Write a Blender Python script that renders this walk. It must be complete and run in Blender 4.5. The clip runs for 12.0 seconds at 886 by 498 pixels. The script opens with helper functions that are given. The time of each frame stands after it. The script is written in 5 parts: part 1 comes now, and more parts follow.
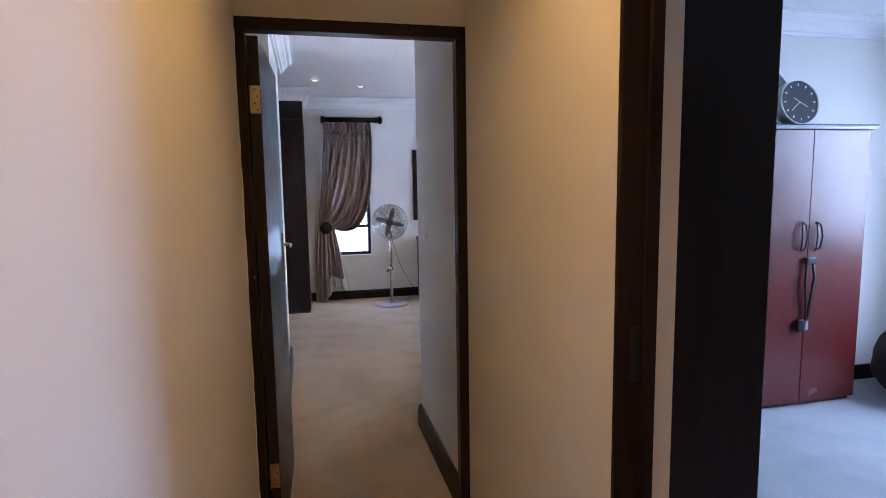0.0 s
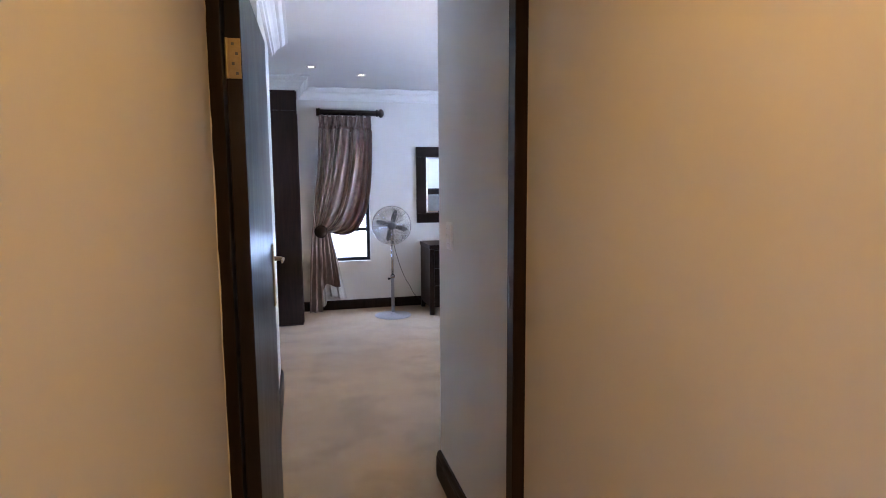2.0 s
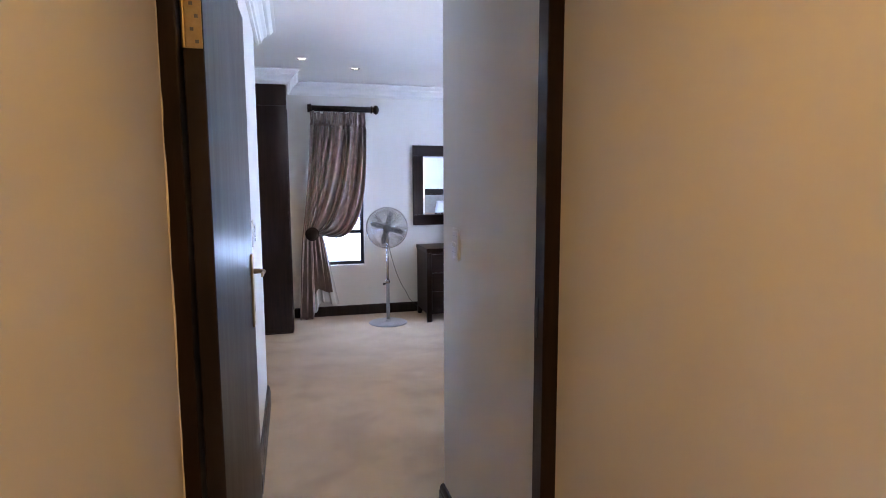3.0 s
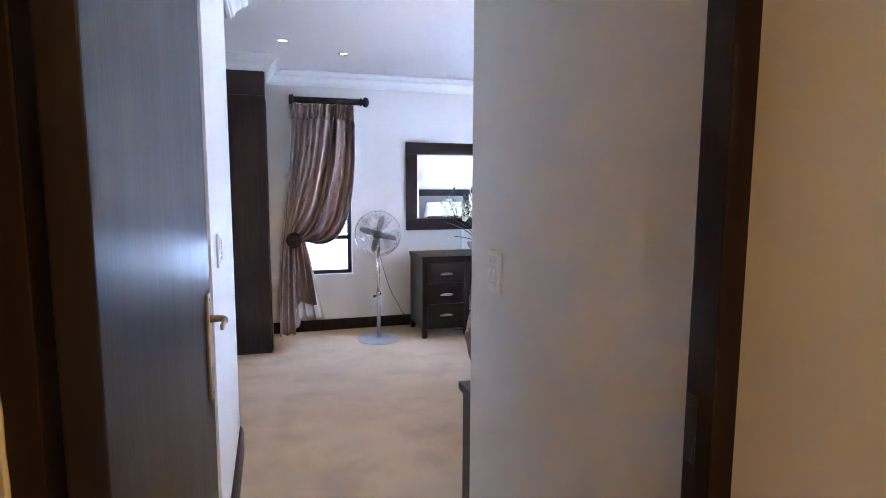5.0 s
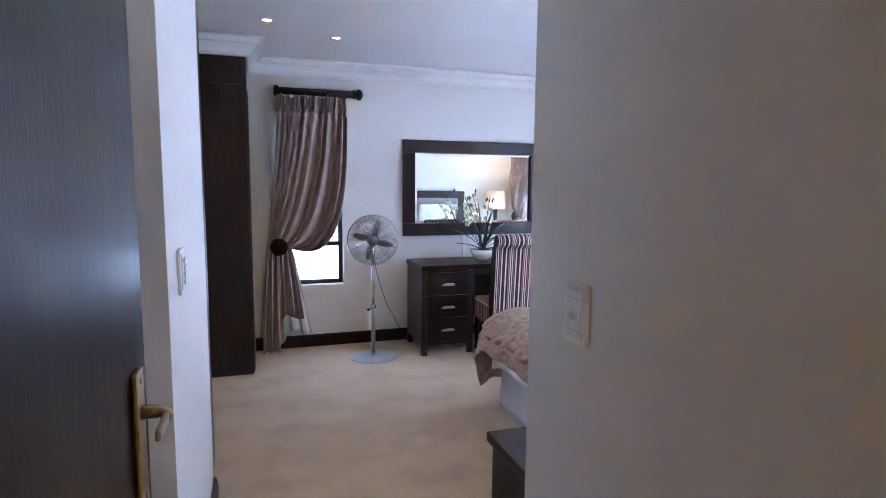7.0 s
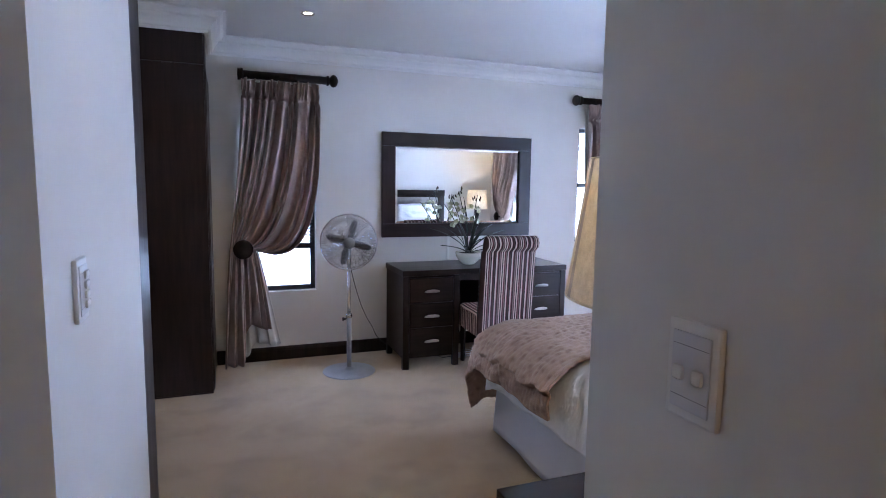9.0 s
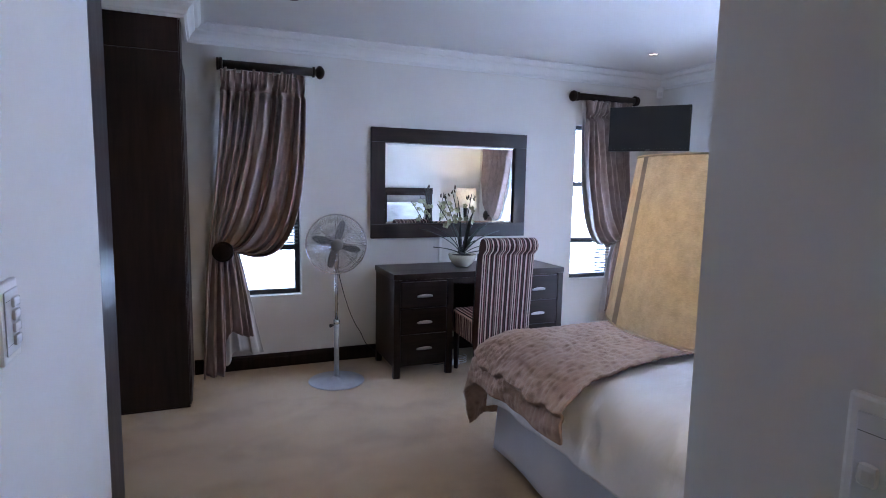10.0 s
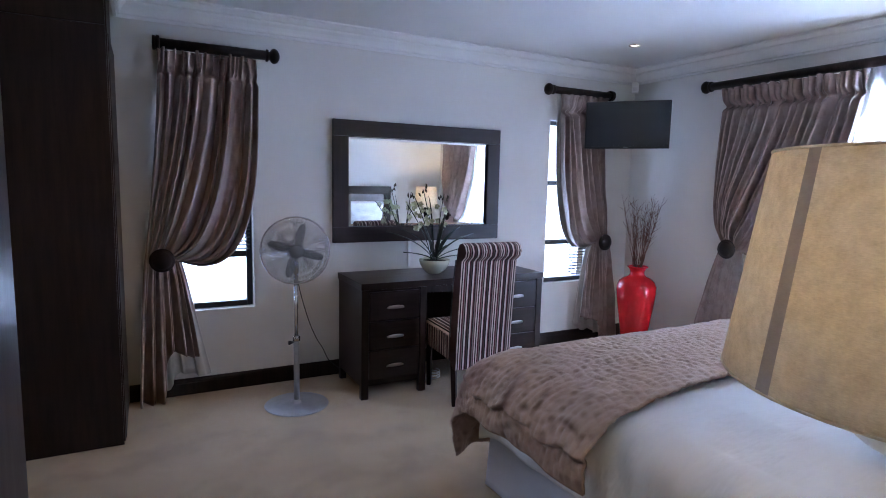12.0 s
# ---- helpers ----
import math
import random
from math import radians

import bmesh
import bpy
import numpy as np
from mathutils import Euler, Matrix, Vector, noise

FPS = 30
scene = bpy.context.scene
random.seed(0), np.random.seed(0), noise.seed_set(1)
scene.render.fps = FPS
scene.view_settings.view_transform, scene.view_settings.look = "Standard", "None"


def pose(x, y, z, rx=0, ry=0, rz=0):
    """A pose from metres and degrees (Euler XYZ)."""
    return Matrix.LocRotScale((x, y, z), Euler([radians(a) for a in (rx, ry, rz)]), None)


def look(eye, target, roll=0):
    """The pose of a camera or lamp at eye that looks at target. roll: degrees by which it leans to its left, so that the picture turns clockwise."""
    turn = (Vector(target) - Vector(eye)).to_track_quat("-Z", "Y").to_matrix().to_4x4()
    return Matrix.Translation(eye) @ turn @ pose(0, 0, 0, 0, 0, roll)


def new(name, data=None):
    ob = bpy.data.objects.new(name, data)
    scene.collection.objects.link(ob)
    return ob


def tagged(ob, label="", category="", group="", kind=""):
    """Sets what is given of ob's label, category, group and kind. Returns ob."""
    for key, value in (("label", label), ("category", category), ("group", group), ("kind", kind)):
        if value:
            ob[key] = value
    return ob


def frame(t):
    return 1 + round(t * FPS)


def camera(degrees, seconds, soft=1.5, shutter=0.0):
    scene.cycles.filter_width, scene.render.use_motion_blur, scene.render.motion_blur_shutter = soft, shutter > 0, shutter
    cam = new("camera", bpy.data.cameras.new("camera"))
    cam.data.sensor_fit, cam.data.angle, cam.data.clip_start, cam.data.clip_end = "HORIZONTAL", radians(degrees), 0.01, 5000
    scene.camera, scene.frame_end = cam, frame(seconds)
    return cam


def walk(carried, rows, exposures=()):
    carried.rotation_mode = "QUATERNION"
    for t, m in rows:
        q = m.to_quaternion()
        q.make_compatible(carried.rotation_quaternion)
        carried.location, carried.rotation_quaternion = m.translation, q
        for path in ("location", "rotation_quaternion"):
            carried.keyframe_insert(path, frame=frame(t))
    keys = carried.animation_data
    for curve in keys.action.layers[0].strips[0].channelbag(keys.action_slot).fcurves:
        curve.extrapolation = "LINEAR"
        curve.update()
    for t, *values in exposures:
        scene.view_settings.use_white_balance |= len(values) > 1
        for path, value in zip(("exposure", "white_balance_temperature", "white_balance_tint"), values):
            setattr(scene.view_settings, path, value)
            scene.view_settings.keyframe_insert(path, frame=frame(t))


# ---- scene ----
cam = camera(75.8, 12.0, 0.95)
PATH = [
    (0, (0.807, 0.641, 1.498), (1.265, 2.573, 1.264), -0.9),
    (0.5, (0.806, 0.808, 1.496), (1.270, 2.739, 1.261), -0.8),
    (1, (0.799, 0.979, 1.496), (1.268, 2.909, 1.262), -0.6),
    (1.5, (0.790, 1.142, 1.495), (1.267, 3.070, 1.262), -0.5),
    (2, (0.786, 1.289, 1.490), (1.273, 3.215, 1.258), -0.4),
    (2.5, (0.801, 1.459, 1.494), (1.299, 3.383, 1.263), -0.3),
    (3, (0.817, 1.611, 1.490), (1.327, 3.532, 1.259), -0.2),
    (5, (0.828, 2.236, 1.507), (1.4, 4.138, 1.274), 0.2),
    (5.5, (0.842, 2.373, 1.514), (1.426, 4.272, 1.279), 0.4),
    (6, (0.841, 2.514, 1.512), (1.437, 4.36, 1.28), 0.5),
    (6.5, (0.84, 2.655, 1.511), (1.448, 4.547, 1.282), 0.6),
    (7, (0.838, 2.777, 1.505), (1.461, 4.664, 1.277), 0.5),
    (9, (0.916, 3.229, 1.472), (1.622, 5.087, 1.247), 0.9),
    (9.5, (0.931, 3.37, 1.467), (1.658, 5.22, 1.243), 1.0),
    (10, (0.932, 3.483, 1.482), (1.692, 5.317, 1.248), 1.15),
    (10.5, (0.933, 3.594, 1.497), (1.731, 5.412, 1.256), 1.3),
    (11, (0.937, 3.718, 1.483), (1.778, 5.517, 1.245), 1.3),
    (11.5, (0.943, 3.837, 1.487), (1.825, 5.615, 1.247), 1.4),
    (12, (0.944, 3.925, 1.484), (1.866, 5.684, 1.246), 1.3),
]
EXPOSURES = [(0, 0.5), (1.5, 0.70), (3, 0.92), (5, 1.12), (5.5, 1.03), (7, 0.62), (9.5, 0.02), (12, -0.27)]
walk(cam, [(t, look(eye, target, roll)) for t, eye, target, roll in PATH], EXPOSURES)

# ---- world and light ----
world = bpy.data.worlds.new("sky")
scene.world = world
world.use_nodes = True
wn = world.node_tree
sky = wn.nodes.new("ShaderNodeTexSky")
sky.sky_type, sky.sun_disc, sky.sun_elevation, sky.sun_rotation = "NISHITA", False, radians(50), radians(70)
wn.links.new(sky.outputs[0], wn.nodes["Background"].inputs[0])
wn.nodes["Background"].inputs[1].default_value = 0.12


def lamp_area(name, at, target, sx, sy, watts, colour):
    d = bpy.data.lights.new(name, "AREA")
    d.shape, d.size, d.size_y, d.energy, d.color = "RECTANGLE", sx, sy, watts, colour
    ob = new(name, d)
    ob.matrix_world = look(at, target)
    return ob


def lamp_spot(name, at, watts, colour, angle=120, radius=0.03):
    d = bpy.data.lights.new(name, "SPOT")
    d.energy, d.color, d.spot_size, d.spot_blend, d.shadow_soft_size = watts, colour, radians(angle), 0.8, radius
    ob = new(name, d)
    ob.matrix_world = look(at, (at[0], at[1] + 0.0001, 0))
    return ob


def lamp_point(name, at, watts, colour, radius=0.04):
    d = bpy.data.lights.new(name, "POINT")
    d.energy, d.color, d.shadow_soft_size = watts, colour, radius
    ob = new(name, d)
    ob.location = at
    return ob


DAY = (0.45, 0.612, 1.0)
WARM = (1.0, 0.57, 0.19)
lamp_area("daylight_large_window", (5.55, 5.62, 1.40), (2.6, 5.30, 0.6), 2.0, 1.7, 1200, DAY)
lamp_area("daylight_narrow_window", (1.30, 8.45, 1.4), (1.30, 0, 1.1), 0.9, 1.8, 90, DAY)
lamp_area("daylight_narrow_window", (4.45, 8.45, 1.4), (4.45, 0, 1.1), 0.9, 1.8, 90, DAY)
lamp_area("daylight_side_room", (5.60, 2.62, 1.5), (2.6, 2.62, -0.5), 1.5, 1.5, 84, DAY)
HALL_SPOTS = [(1.02, 1.55, 22), (1.02, 0.25, 17), (1.02, -1.0, 14)]
for hx, hy, watts in HALL_SPOTS:
    lamp_spot("hall_downlight", (hx, hy, 2.53), watts, WARM, 150)

# ---- materials ----


def material(name):
    m = bpy.data.materials.new(name)
    m.use_nodes = True
    return m, m.node_tree, m.node_tree.nodes["Principled BSDF"]


def noise_node(nt, scale, detail=4, rough=0.6, stretch=None):
    tc = nt.nodes.new("ShaderNodeTexCoord")
    n = nt.nodes.new("ShaderNodeTexNoise")
    n.inputs["Scale"].default_value, n.inputs["Detail"].default_value, n.inputs["Roughness"].default_value = scale, detail, rough
    if stretch:
        mp = nt.nodes.new("ShaderNodeMapping")
        mp.inputs["Scale"].default_value = stretch
        nt.links.new(tc.outputs["Object"], mp.inputs[0])
        nt.links.new(mp.outputs[0], n.inputs["Vector"])
    else:
        nt.links.new(tc.outputs["Object"], n.inputs["Vector"])
    return n


def ramp(nt, src, stops):
    r = nt.nodes.new("ShaderNodeValToRGB")
    e = r.color_ramp.elements
    e[0].position, e[0].color = stops[0][0], (*stops[0][1], 1)
    e[1].position, e[1].color = stops[-1][0], (*stops[-1][1], 1)
    for p, c in stops[1:-1]:
        k = e.new(p)
        k.color = (*c, 1)
    nt.links.new(src, r.inputs[0])
    return r


def bump(nt, bsdf, src, strength, distance):
    b = nt.nodes.new("ShaderNodeBump")
    b.inputs["Strength"].default_value, b.inputs["Distance"].default_value = strength, distance
    nt.links.new(src, b.inputs["Height"])
    nt.links.new(b.outputs[0], bsdf.inputs["Normal"])
    return b


def surface(name, lo, hi, scale=3.0, rough=0.6, metal=0.0, grain=80, grain_strength=0.15, grain_depth=0.002, stretch=None, spec=0.5, sheen=0.0, coat=0.0, rough_var=0.08):
    """A two-scale surface: broad tone from lo to hi, fine relief on top."""
    m, nt, b = material(name)
    broad = noise_node(nt, scale, 5, 0.65, stretch)
    r = ramp(nt, broad.outputs["Fac"], [(0.3, lo), (0.7, hi)])
    nt.links.new(r.outputs[0], b.inputs["Base Color"])
    b.inputs["Metallic"].default_value = metal
    b.inputs["Specular IOR Level"].default_value = spec
    b.inputs["Sheen Weight"].default_value = sheen
    b.inputs["Coat Weight"].default_value = coat
    rr = nt.nodes.new("ShaderNodeMapRange")
    rr.inputs["To Min"].default_value, rr.inputs["To Max"].default_value = max(0.02, rough - rough_var), rough + rough_var
    nt.links.new(broad.outputs["Fac"], rr.inputs["Value"])
    nt.links.new(rr.outputs[0], b.inputs["Roughness"])
    if grain_strength:
        fine = noise_node(nt, grain, 3, 0.6, stretch)
        bump(nt, b, fine.outputs["Fac"], grain_strength, grain_depth)
    return m


WALL = surface("cream_wall_paint", (0.70, 0.675, 0.635), (0.74, 0.715, 0.675), 1.3, 0.72, grain=55, grain_strength=0.12, grain_depth=0.003, spec=0.18)
CEIL = surface("white_ceiling_paint", (0.76, 0.76, 0.75), (0.80, 0.80, 0.79), 1.1, 0.75, grain=60, grain_strength=0.06)
CORNICE = surface("white_plaster_cornice", (0.76, 0.755, 0.74), (0.81, 0.805, 0.79), 4, 0.6, grain=90, grain_strength=0.06)
WOOD = surface("dark_stained_wood", (0.013, 0.0075, 0.0062), (0.026, 0.0145, 0.0115), 5, 0.40, grain=60, grain_strength=0.12, grain_depth=0.0015, stretch=(6, 6, 0.5), spec=0.16)
DOORWOOD = surface("dark_varnished_door", (0.012, 0.008, 0.0085), (0.024, 0.015, 0.015), 4, 0.38, grain=24, grain_strength=0.10, grain_depth=0.003, stretch=(5, 5, 0.6), spec=0.28)
WOODH = surface("dark_stained_wood_flat_grain", (0.013, 0.0075, 0.0062), (0.026, 0.0145, 0.012), 5, 0.33, grain=60, grain_strength=0.1, grain_depth=0.0015, stretch=(0.5, 6, 6), spec=0.16)
RED = surface("cherry_red_laminate", (0.112, 0.011, 0.011), (0.142, 0.015, 0.013), 3, 0.27, grain=50, grain_strength=0, spec=0.8, rough_var=0.01)
GREYTOP = surface("grey_laminate_edge", (0.30, 0.31, 0.34), (0.36, 0.37, 0.4), 5, 0.4)
CHROME = surface("brushed_chrome", (0.55, 0.55, 0.57), (0.68, 0.68, 0.70), 8, 0.22, 1.0, grain=200, grain_strength=0.03)
BRASS = surface("worn_brass", (0.42, 0.32, 0.18), (0.58, 0.46, 0.28), 30, 0.38, 1.0, grain=120, grain_strength=0.1)
NICKEL = surface("satin_nickel", (0.60, 0.60, 0.61), (0.70, 0.70, 0.71), 20, 0.34, 0.55, grain=200, grain_strength=0.03)
STEEL = surface("satin_steel_grey", (0.27, 0.27, 0.285), (0.34, 0.34, 0.355), 12, 0.5, 0.45, grain=200, grain_strength=0.03)
BLADE = surface("grey_metal_blade", (0.13, 0.133, 0.14), (0.18, 0.183, 0.19), 10, 0.5, 0.35, grain=150, grain_strength=0.03)
PLASTIC = surface("white_switch_plastic", (0.74, 0.73, 0.70), (0.80, 0.79, 0.76), 8, 0.3, grain=200, grain_strength=0.02)
BLACK = surface("black_plastic", (0.008, 0.008, 0.009), (0.014, 0.014, 0.015), 8, 0.35, grain=200, grain_strength=0.04)
SCREEN = surface("dark_tv_screen", (0.010, 0.012, 0.016), (0.013, 0.015, 0.019), 2, 0.32, grain_strength=0, rough_var=0.01, spec=0.45)
ALU = surface("bronze_aluminium_frame", (0.016, 0.017, 0.019), (0.026, 0.027, 0.03), 6, 0.4, 0.3, grain=160, grain_strength=0.04)
BEDWHITE = surface("white_cotton", (0.82, 0.82, 0.83), (0.88, 0.88, 0.88), 2, 0.8, grain=6, grain_strength=0.6, grain_depth=0.02, stretch=(0.7, 2.2, 1), sheen=0.15)
VALANCE = surface("white_valance_cotton", (0.66, 0.67, 0.72), (0.74, 0.75, 0.79), 2, 0.9, grain=6, grain_strength=0.25, grain_depth=0.01)
UPHOL = surface("grey_upholstery", (0.22, 0.205, 0.195), (0.28, 0.26, 0.25), 20, 0.9, grain=300, grain_strength=0.2)
LINING = surface("white_curtain_lining", (0.62, 0.60, 0.58), (0.72, 0.70, 0.68), 5, 0.85, grain=40, grain_strength=0.15)
VASERED = surface("glossy_red_ceramic", (0.36, 0.004, 0.008), (0.46, 0.006, 0.011), 3, 0.20, grain=15, grain_strength=0.03, coat=0.1)
TWIG = surface("dry_red_brown_twig", (0.10, 0.040, 0.028), (0.19, 0.085, 0.06), 30, 0.8, grain=100)
POT = surface("cream_ceramic", (0.56, 0.55, 0.44), (0.66, 0.65, 0.54), 4, 0.25, grain=30, grain_strength=0.03)
LEAF = surface("dark_green_leaf", (0.006, 0.012, 0.007), (0.018, 0.032, 0.016), 8, 0.4, grain=60, grain_strength=0.1)
PETAL = surface("white_green_petal", (0.36, 0.39, 0.22), (0.56, 0.57, 0.42), 40, 0.6, grain=80)
BUD = surface("dark_bud", (0.020, 0.016, 0.010), (0.05, 0.035, 0.02), 30, 0.6)
SOIL = surface("dark_potting_soil", (0.012, 0.009, 0.007), (0.03, 0.022, 0.016), 60, 0.95, grain=120, grain_strength=0.6, grain_depth=0.01)
CLOCKFACE = surface("dark_grey_clock_face", (0.035, 0.042, 0.048), (0.05, 0.058, 0.065), 8, 0.4)
TEAL = surface("pale_green_glazed_ceramic", (0.20, 0.30, 0.29), (0.28, 0.38, 0.36), 6, 0.25)
CORD = surface("black_cable_rubber", (0.010, 0.010, 0.010), (0.018, 0.017, 0.017), 20, 0.6)


def carpet_material():
    m, nt, b = material("beige_cut_pile_carpet")
    tread = noise_node(nt, 1.6, 3, 0.55)
    patch = noise_node(nt, 3.0, 5, 0.62)
    fibre = noise_node(nt, 420, 2, 0.7)
    r1 = ramp(nt, tread.outputs["Fac"], [(0.30, (0.375, 0.268, 0.160)), (0.68, (0.455, 0.335, 0.208))])
    r2 = ramp(nt, patch.outputs["Fac"], [(0.34, (0.80, 0.80, 0.82)), (0.52, (1.0, 1.0, 1.0))])
    r3 = ramp(nt, fibre.outputs["Fac"], [(0.3, (0.78, 0.77, 0.76)), (0.7, (1.12, 1.12, 1.12))])
    mix = nt.nodes.new("ShaderNodeMix")
    mix.data_type, mix.blend_type = "RGBA", "MULTIPLY"
    mix.inputs["Factor"].default_value = 1.0
    nt.links.new(r1.outputs[0], mix.inputs["A"])
    nt.links.new(r2.outputs[0], mix.inputs["B"])
    mix2 = nt.nodes.new("ShaderNodeMix")
    mix2.data_type, mix2.blend_type = "RGBA", "MULTIPLY"
    mix2.inputs["Factor"].default_value = 1.0
    nt.links.new(mix.outputs["Result"], mix2.inputs["A"])
    nt.links.new(r3.outputs[0], mix2.inputs["B"])
    nt.links.new(mix2.outputs["Result"], b.inputs["Base Color"])
    b.inputs["Roughness"].default_value, b.inputs["Sheen Weight"].default_value, b.inputs["Specular IOR Level"].default_value = 0.95, 0.25, 0.15
    bump(nt, b, fibre.outputs["Fac"], 0.6, 0.006)
    return m


def curtain_material():
    m, nt, b = material("taupe_satin_damask")
    damask = noise_node(nt, 14, 2, 0.45)
    r = ramp(nt, damask.outputs["Fac"], [(0.42, (0.262, 0.188, 0.169)), (0.56, (0.315, 0.233, 0.212))])
    nt.links.new(r.outputs[0], b.inputs["Base Color"])
    rr = nt.nodes.new("ShaderNodeMapRange")
    rr.inputs["From Min"].default_value, rr.inputs["From Max"].default_value = 0.44, 0.54
    rr.inputs["To Min"].default_value, rr.inputs["To Max"].default_value = 0.36, 0.46
    nt.links.new(damask.outputs["Fac"], rr.inputs["Value"])
    nt.links.new(rr.outputs[0], b.inputs["Roughness"])
    b.inputs["Sheen Weight"].default_value = 0.08
    b.inputs["Specular IOR Level"].default_value = 0.6
    b.inputs["Metallic"].default_value = 0.22
    fine = noise_node(nt, 26, 5, 0.62, (1, 1, 0.3))
    bump(nt, b, fine.outputs["Fac"], 0.4, 0.010)
    return m


def fur_material():
    m, nt, b = material("taupe_faux_fur")
    vor = nt.nodes.new("ShaderNodeTexVoronoi")
    vor.feature = "SMOOTH_F1"
    vor.inputs["Scale"].default_value = 24
    vor.inputs["Smoothness"].default_value = 0.7
    tc = nt.nodes.new("ShaderNodeTexCoord")
    nt.links.new(tc.outputs["Object"], vor.inputs["Vector"])
    # Dimple hollows are coloured darker, so their shade is painted in.
    r = ramp(nt, vor.outputs["Distance"], [(0.08, (0.275, 0.176, 0.128)), (0.50, (0.39, 0.260, 0.192))])
    nt.links.new(r.outputs[0], b.inputs["Base Color"])
    fine = noise_node(nt, 180, 3, 0.7)
    mth = nt.nodes.new("ShaderNodeMath")
    mth.operation = "MULTIPLY_ADD"
    nt.links.new(fine.outputs["Fac"], mth.inputs[0])
    mth.inputs[1].default_value = 0.25
    nt.links.new(vor.outputs["Distance"], mth.inputs[2])
    bb = bump(nt, b, mth.outputs[0], 0.6, 0.014)
    b.inputs["Roughness"].default_value, b.inputs["Sheen Weight"].default_value = 0.9, 0.10
    return m


def stripe_material(axis):
    m, nt, b = material("striped_chair_velvet")
    tc = nt.nodes.new("ShaderNodeTexCoord")
    sep = nt.nodes.new("ShaderNodeSeparateXYZ")
    nt.links.new(tc.outputs["Object"], sep.inputs[0])
    mth = nt.nodes.new("ShaderNodeMath")
    mth.operation = "MULTIPLY"
    nt.links.new(sep.outputs[axis], mth.inputs[0])
    mth.inputs[1].default_value = 8.0
    fr = nt.nodes.new("ShaderNodeMath")
    fr.operation = "FRACT"
    nt.links.new(mth.outputs[0], fr.inputs[0])
    wine, black, cream, grey, brown = (0.066, 0.011, 0.016), (0.008, 0.005, 0.006), (0.50, 0.375, 0.325), (0.16, 0.10, 0.093), (0.052, 0.020, 0.017)
    r = ramp(nt, fr.outputs[0], [(0.0, black), (0.06, cream), (0.15, wine), (0.22, black), (0.27, grey), (0.34, brown), (0.39, cream), (0.45, black), (0.52, cream), (0.58, wine), (0.66, grey), (0.71, black), (0.77, cream), (0.85, wine), (0.90, black), (0.95, brown)])
    r.color_ramp.interpolation = "CONSTANT"
    nt.links.new(r.outputs[0], b.inputs["Base Color"])
    b.inputs["Roughness"].default_value, b.inputs["Sheen Weight"].default_value, b.inputs["Specular IOR Level"].default_value = 0.9, 0.04, 0.25
    fine = noise_node(nt, 400, 2, 0.6)
    bump(nt, b, fine.outputs["Fac"], 0.2, 0.002)
    return m


def cloth_translucent(name, lo, hi, through_weight, scale, weave):
    m, nt, b = material(name)
    n = noise_node(nt, scale, 6, 0.7, (1, 1, 1))
    n2 = noise_node(nt, weave, 2, 0.6, (1, 1, 5))
    mth = nt.nodes.new("ShaderNodeMath")
    mth.operation = "MULTIPLY_ADD"
    nt.links.new(n2.outputs["Fac"], mth.inputs[0])
    mth.inputs[1].default_value = 0.5
    nt.links.new(n.outputs["Fac"], mth.inputs[2])
    r = ramp(nt, mth.outputs[0], [(0.45, lo), (0.95, hi)])
    tr = nt.nodes.new("ShaderNodeBsdfTranslucent")
    nt.links.new(r.outputs[0], tr.inputs["Color"])
    nt.links.new(r.outputs[0], b.inputs["Base Color"])
    b.inputs["Roughness"].default_value = 0.9
    b.inputs["Specular IOR Level"].default_value = 0.1
    mx = nt.nodes.new("ShaderNodeMixShader")
    mx.inputs[0].default_value = through_weight
    nt.links.new(b.outputs[0], mx.inputs[1])
    nt.links.new(tr.outputs[0], mx.inputs[2])
    nt.links.new(mx.outputs[0], nt.nodes["Material Output"].inputs["Surface"])
    return m


def glass_material():
    m, nt, b = material("clear_window_glass")
    b.inputs["Base Color"].default_value = (1, 1, 1, 1)
    b.inputs["Roughness"].default_value, b.inputs["Transmission Weight"].default_value, b.inputs["IOR"].default_value = 0.02, 1.0, 1.45
    return m


def mirror_material():
    m, nt, b = material("silvered_mirror")
    b.inputs["Base Color"].default_value = (0.9, 0.92, 0.91, 1)
    b.inputs["Metallic"].default_value, b.inputs["Roughness"].default_value = 1.0, 0.01
    return m


def glow_material(name, colour, strength):
    m, nt, b = material(name)
    b.inputs["Emission Color"].default_value, b.inputs["Emission Strength"].default_value = (*colour, 1), strength
    return m


CARPET, CURTAIN, FUR, STRIPE = carpet_material(), curtain_material(), fur_material(), stripe_material("X")
STRIPE_SIDE = stripe_material("Y")
LINEN = cloth_translucent("natural_linen_shade", (0.62, 0.54, 0.42), (0.90, 0.82, 0.69), 0.55, 34, 130)
SHEER = cloth_translucent("white_sheer_voile", (0.8, 0.8, 0.8), (0.9, 0.9, 0.9), 0.75, 20, 200)
# Seam cloth greyer than the linen; its shadow is put into the colour.
SEAM = cloth_translucent("shadow_tinted_shade_seam", (0.46, 0.41, 0.38), (0.54, 0.49, 0.46), 0.40, 40, 130)
GLASS, MIRROR = glass_material(), mirror_material()
BULB = glow_material("halogen_lens", (1.0, 0.9, 0.75), 6)

# ---- building helpers ----


def mesh_of(name, bm, mat, smooth=False):
    me = bpy.data.meshes.new(name)
    bm.normal_update()
    bm.to_mesh(me)
    bm.free()
    me.materials.append(mat)
    if smooth:
        for p in me.polygons:
            p.use_smooth = True
    return me


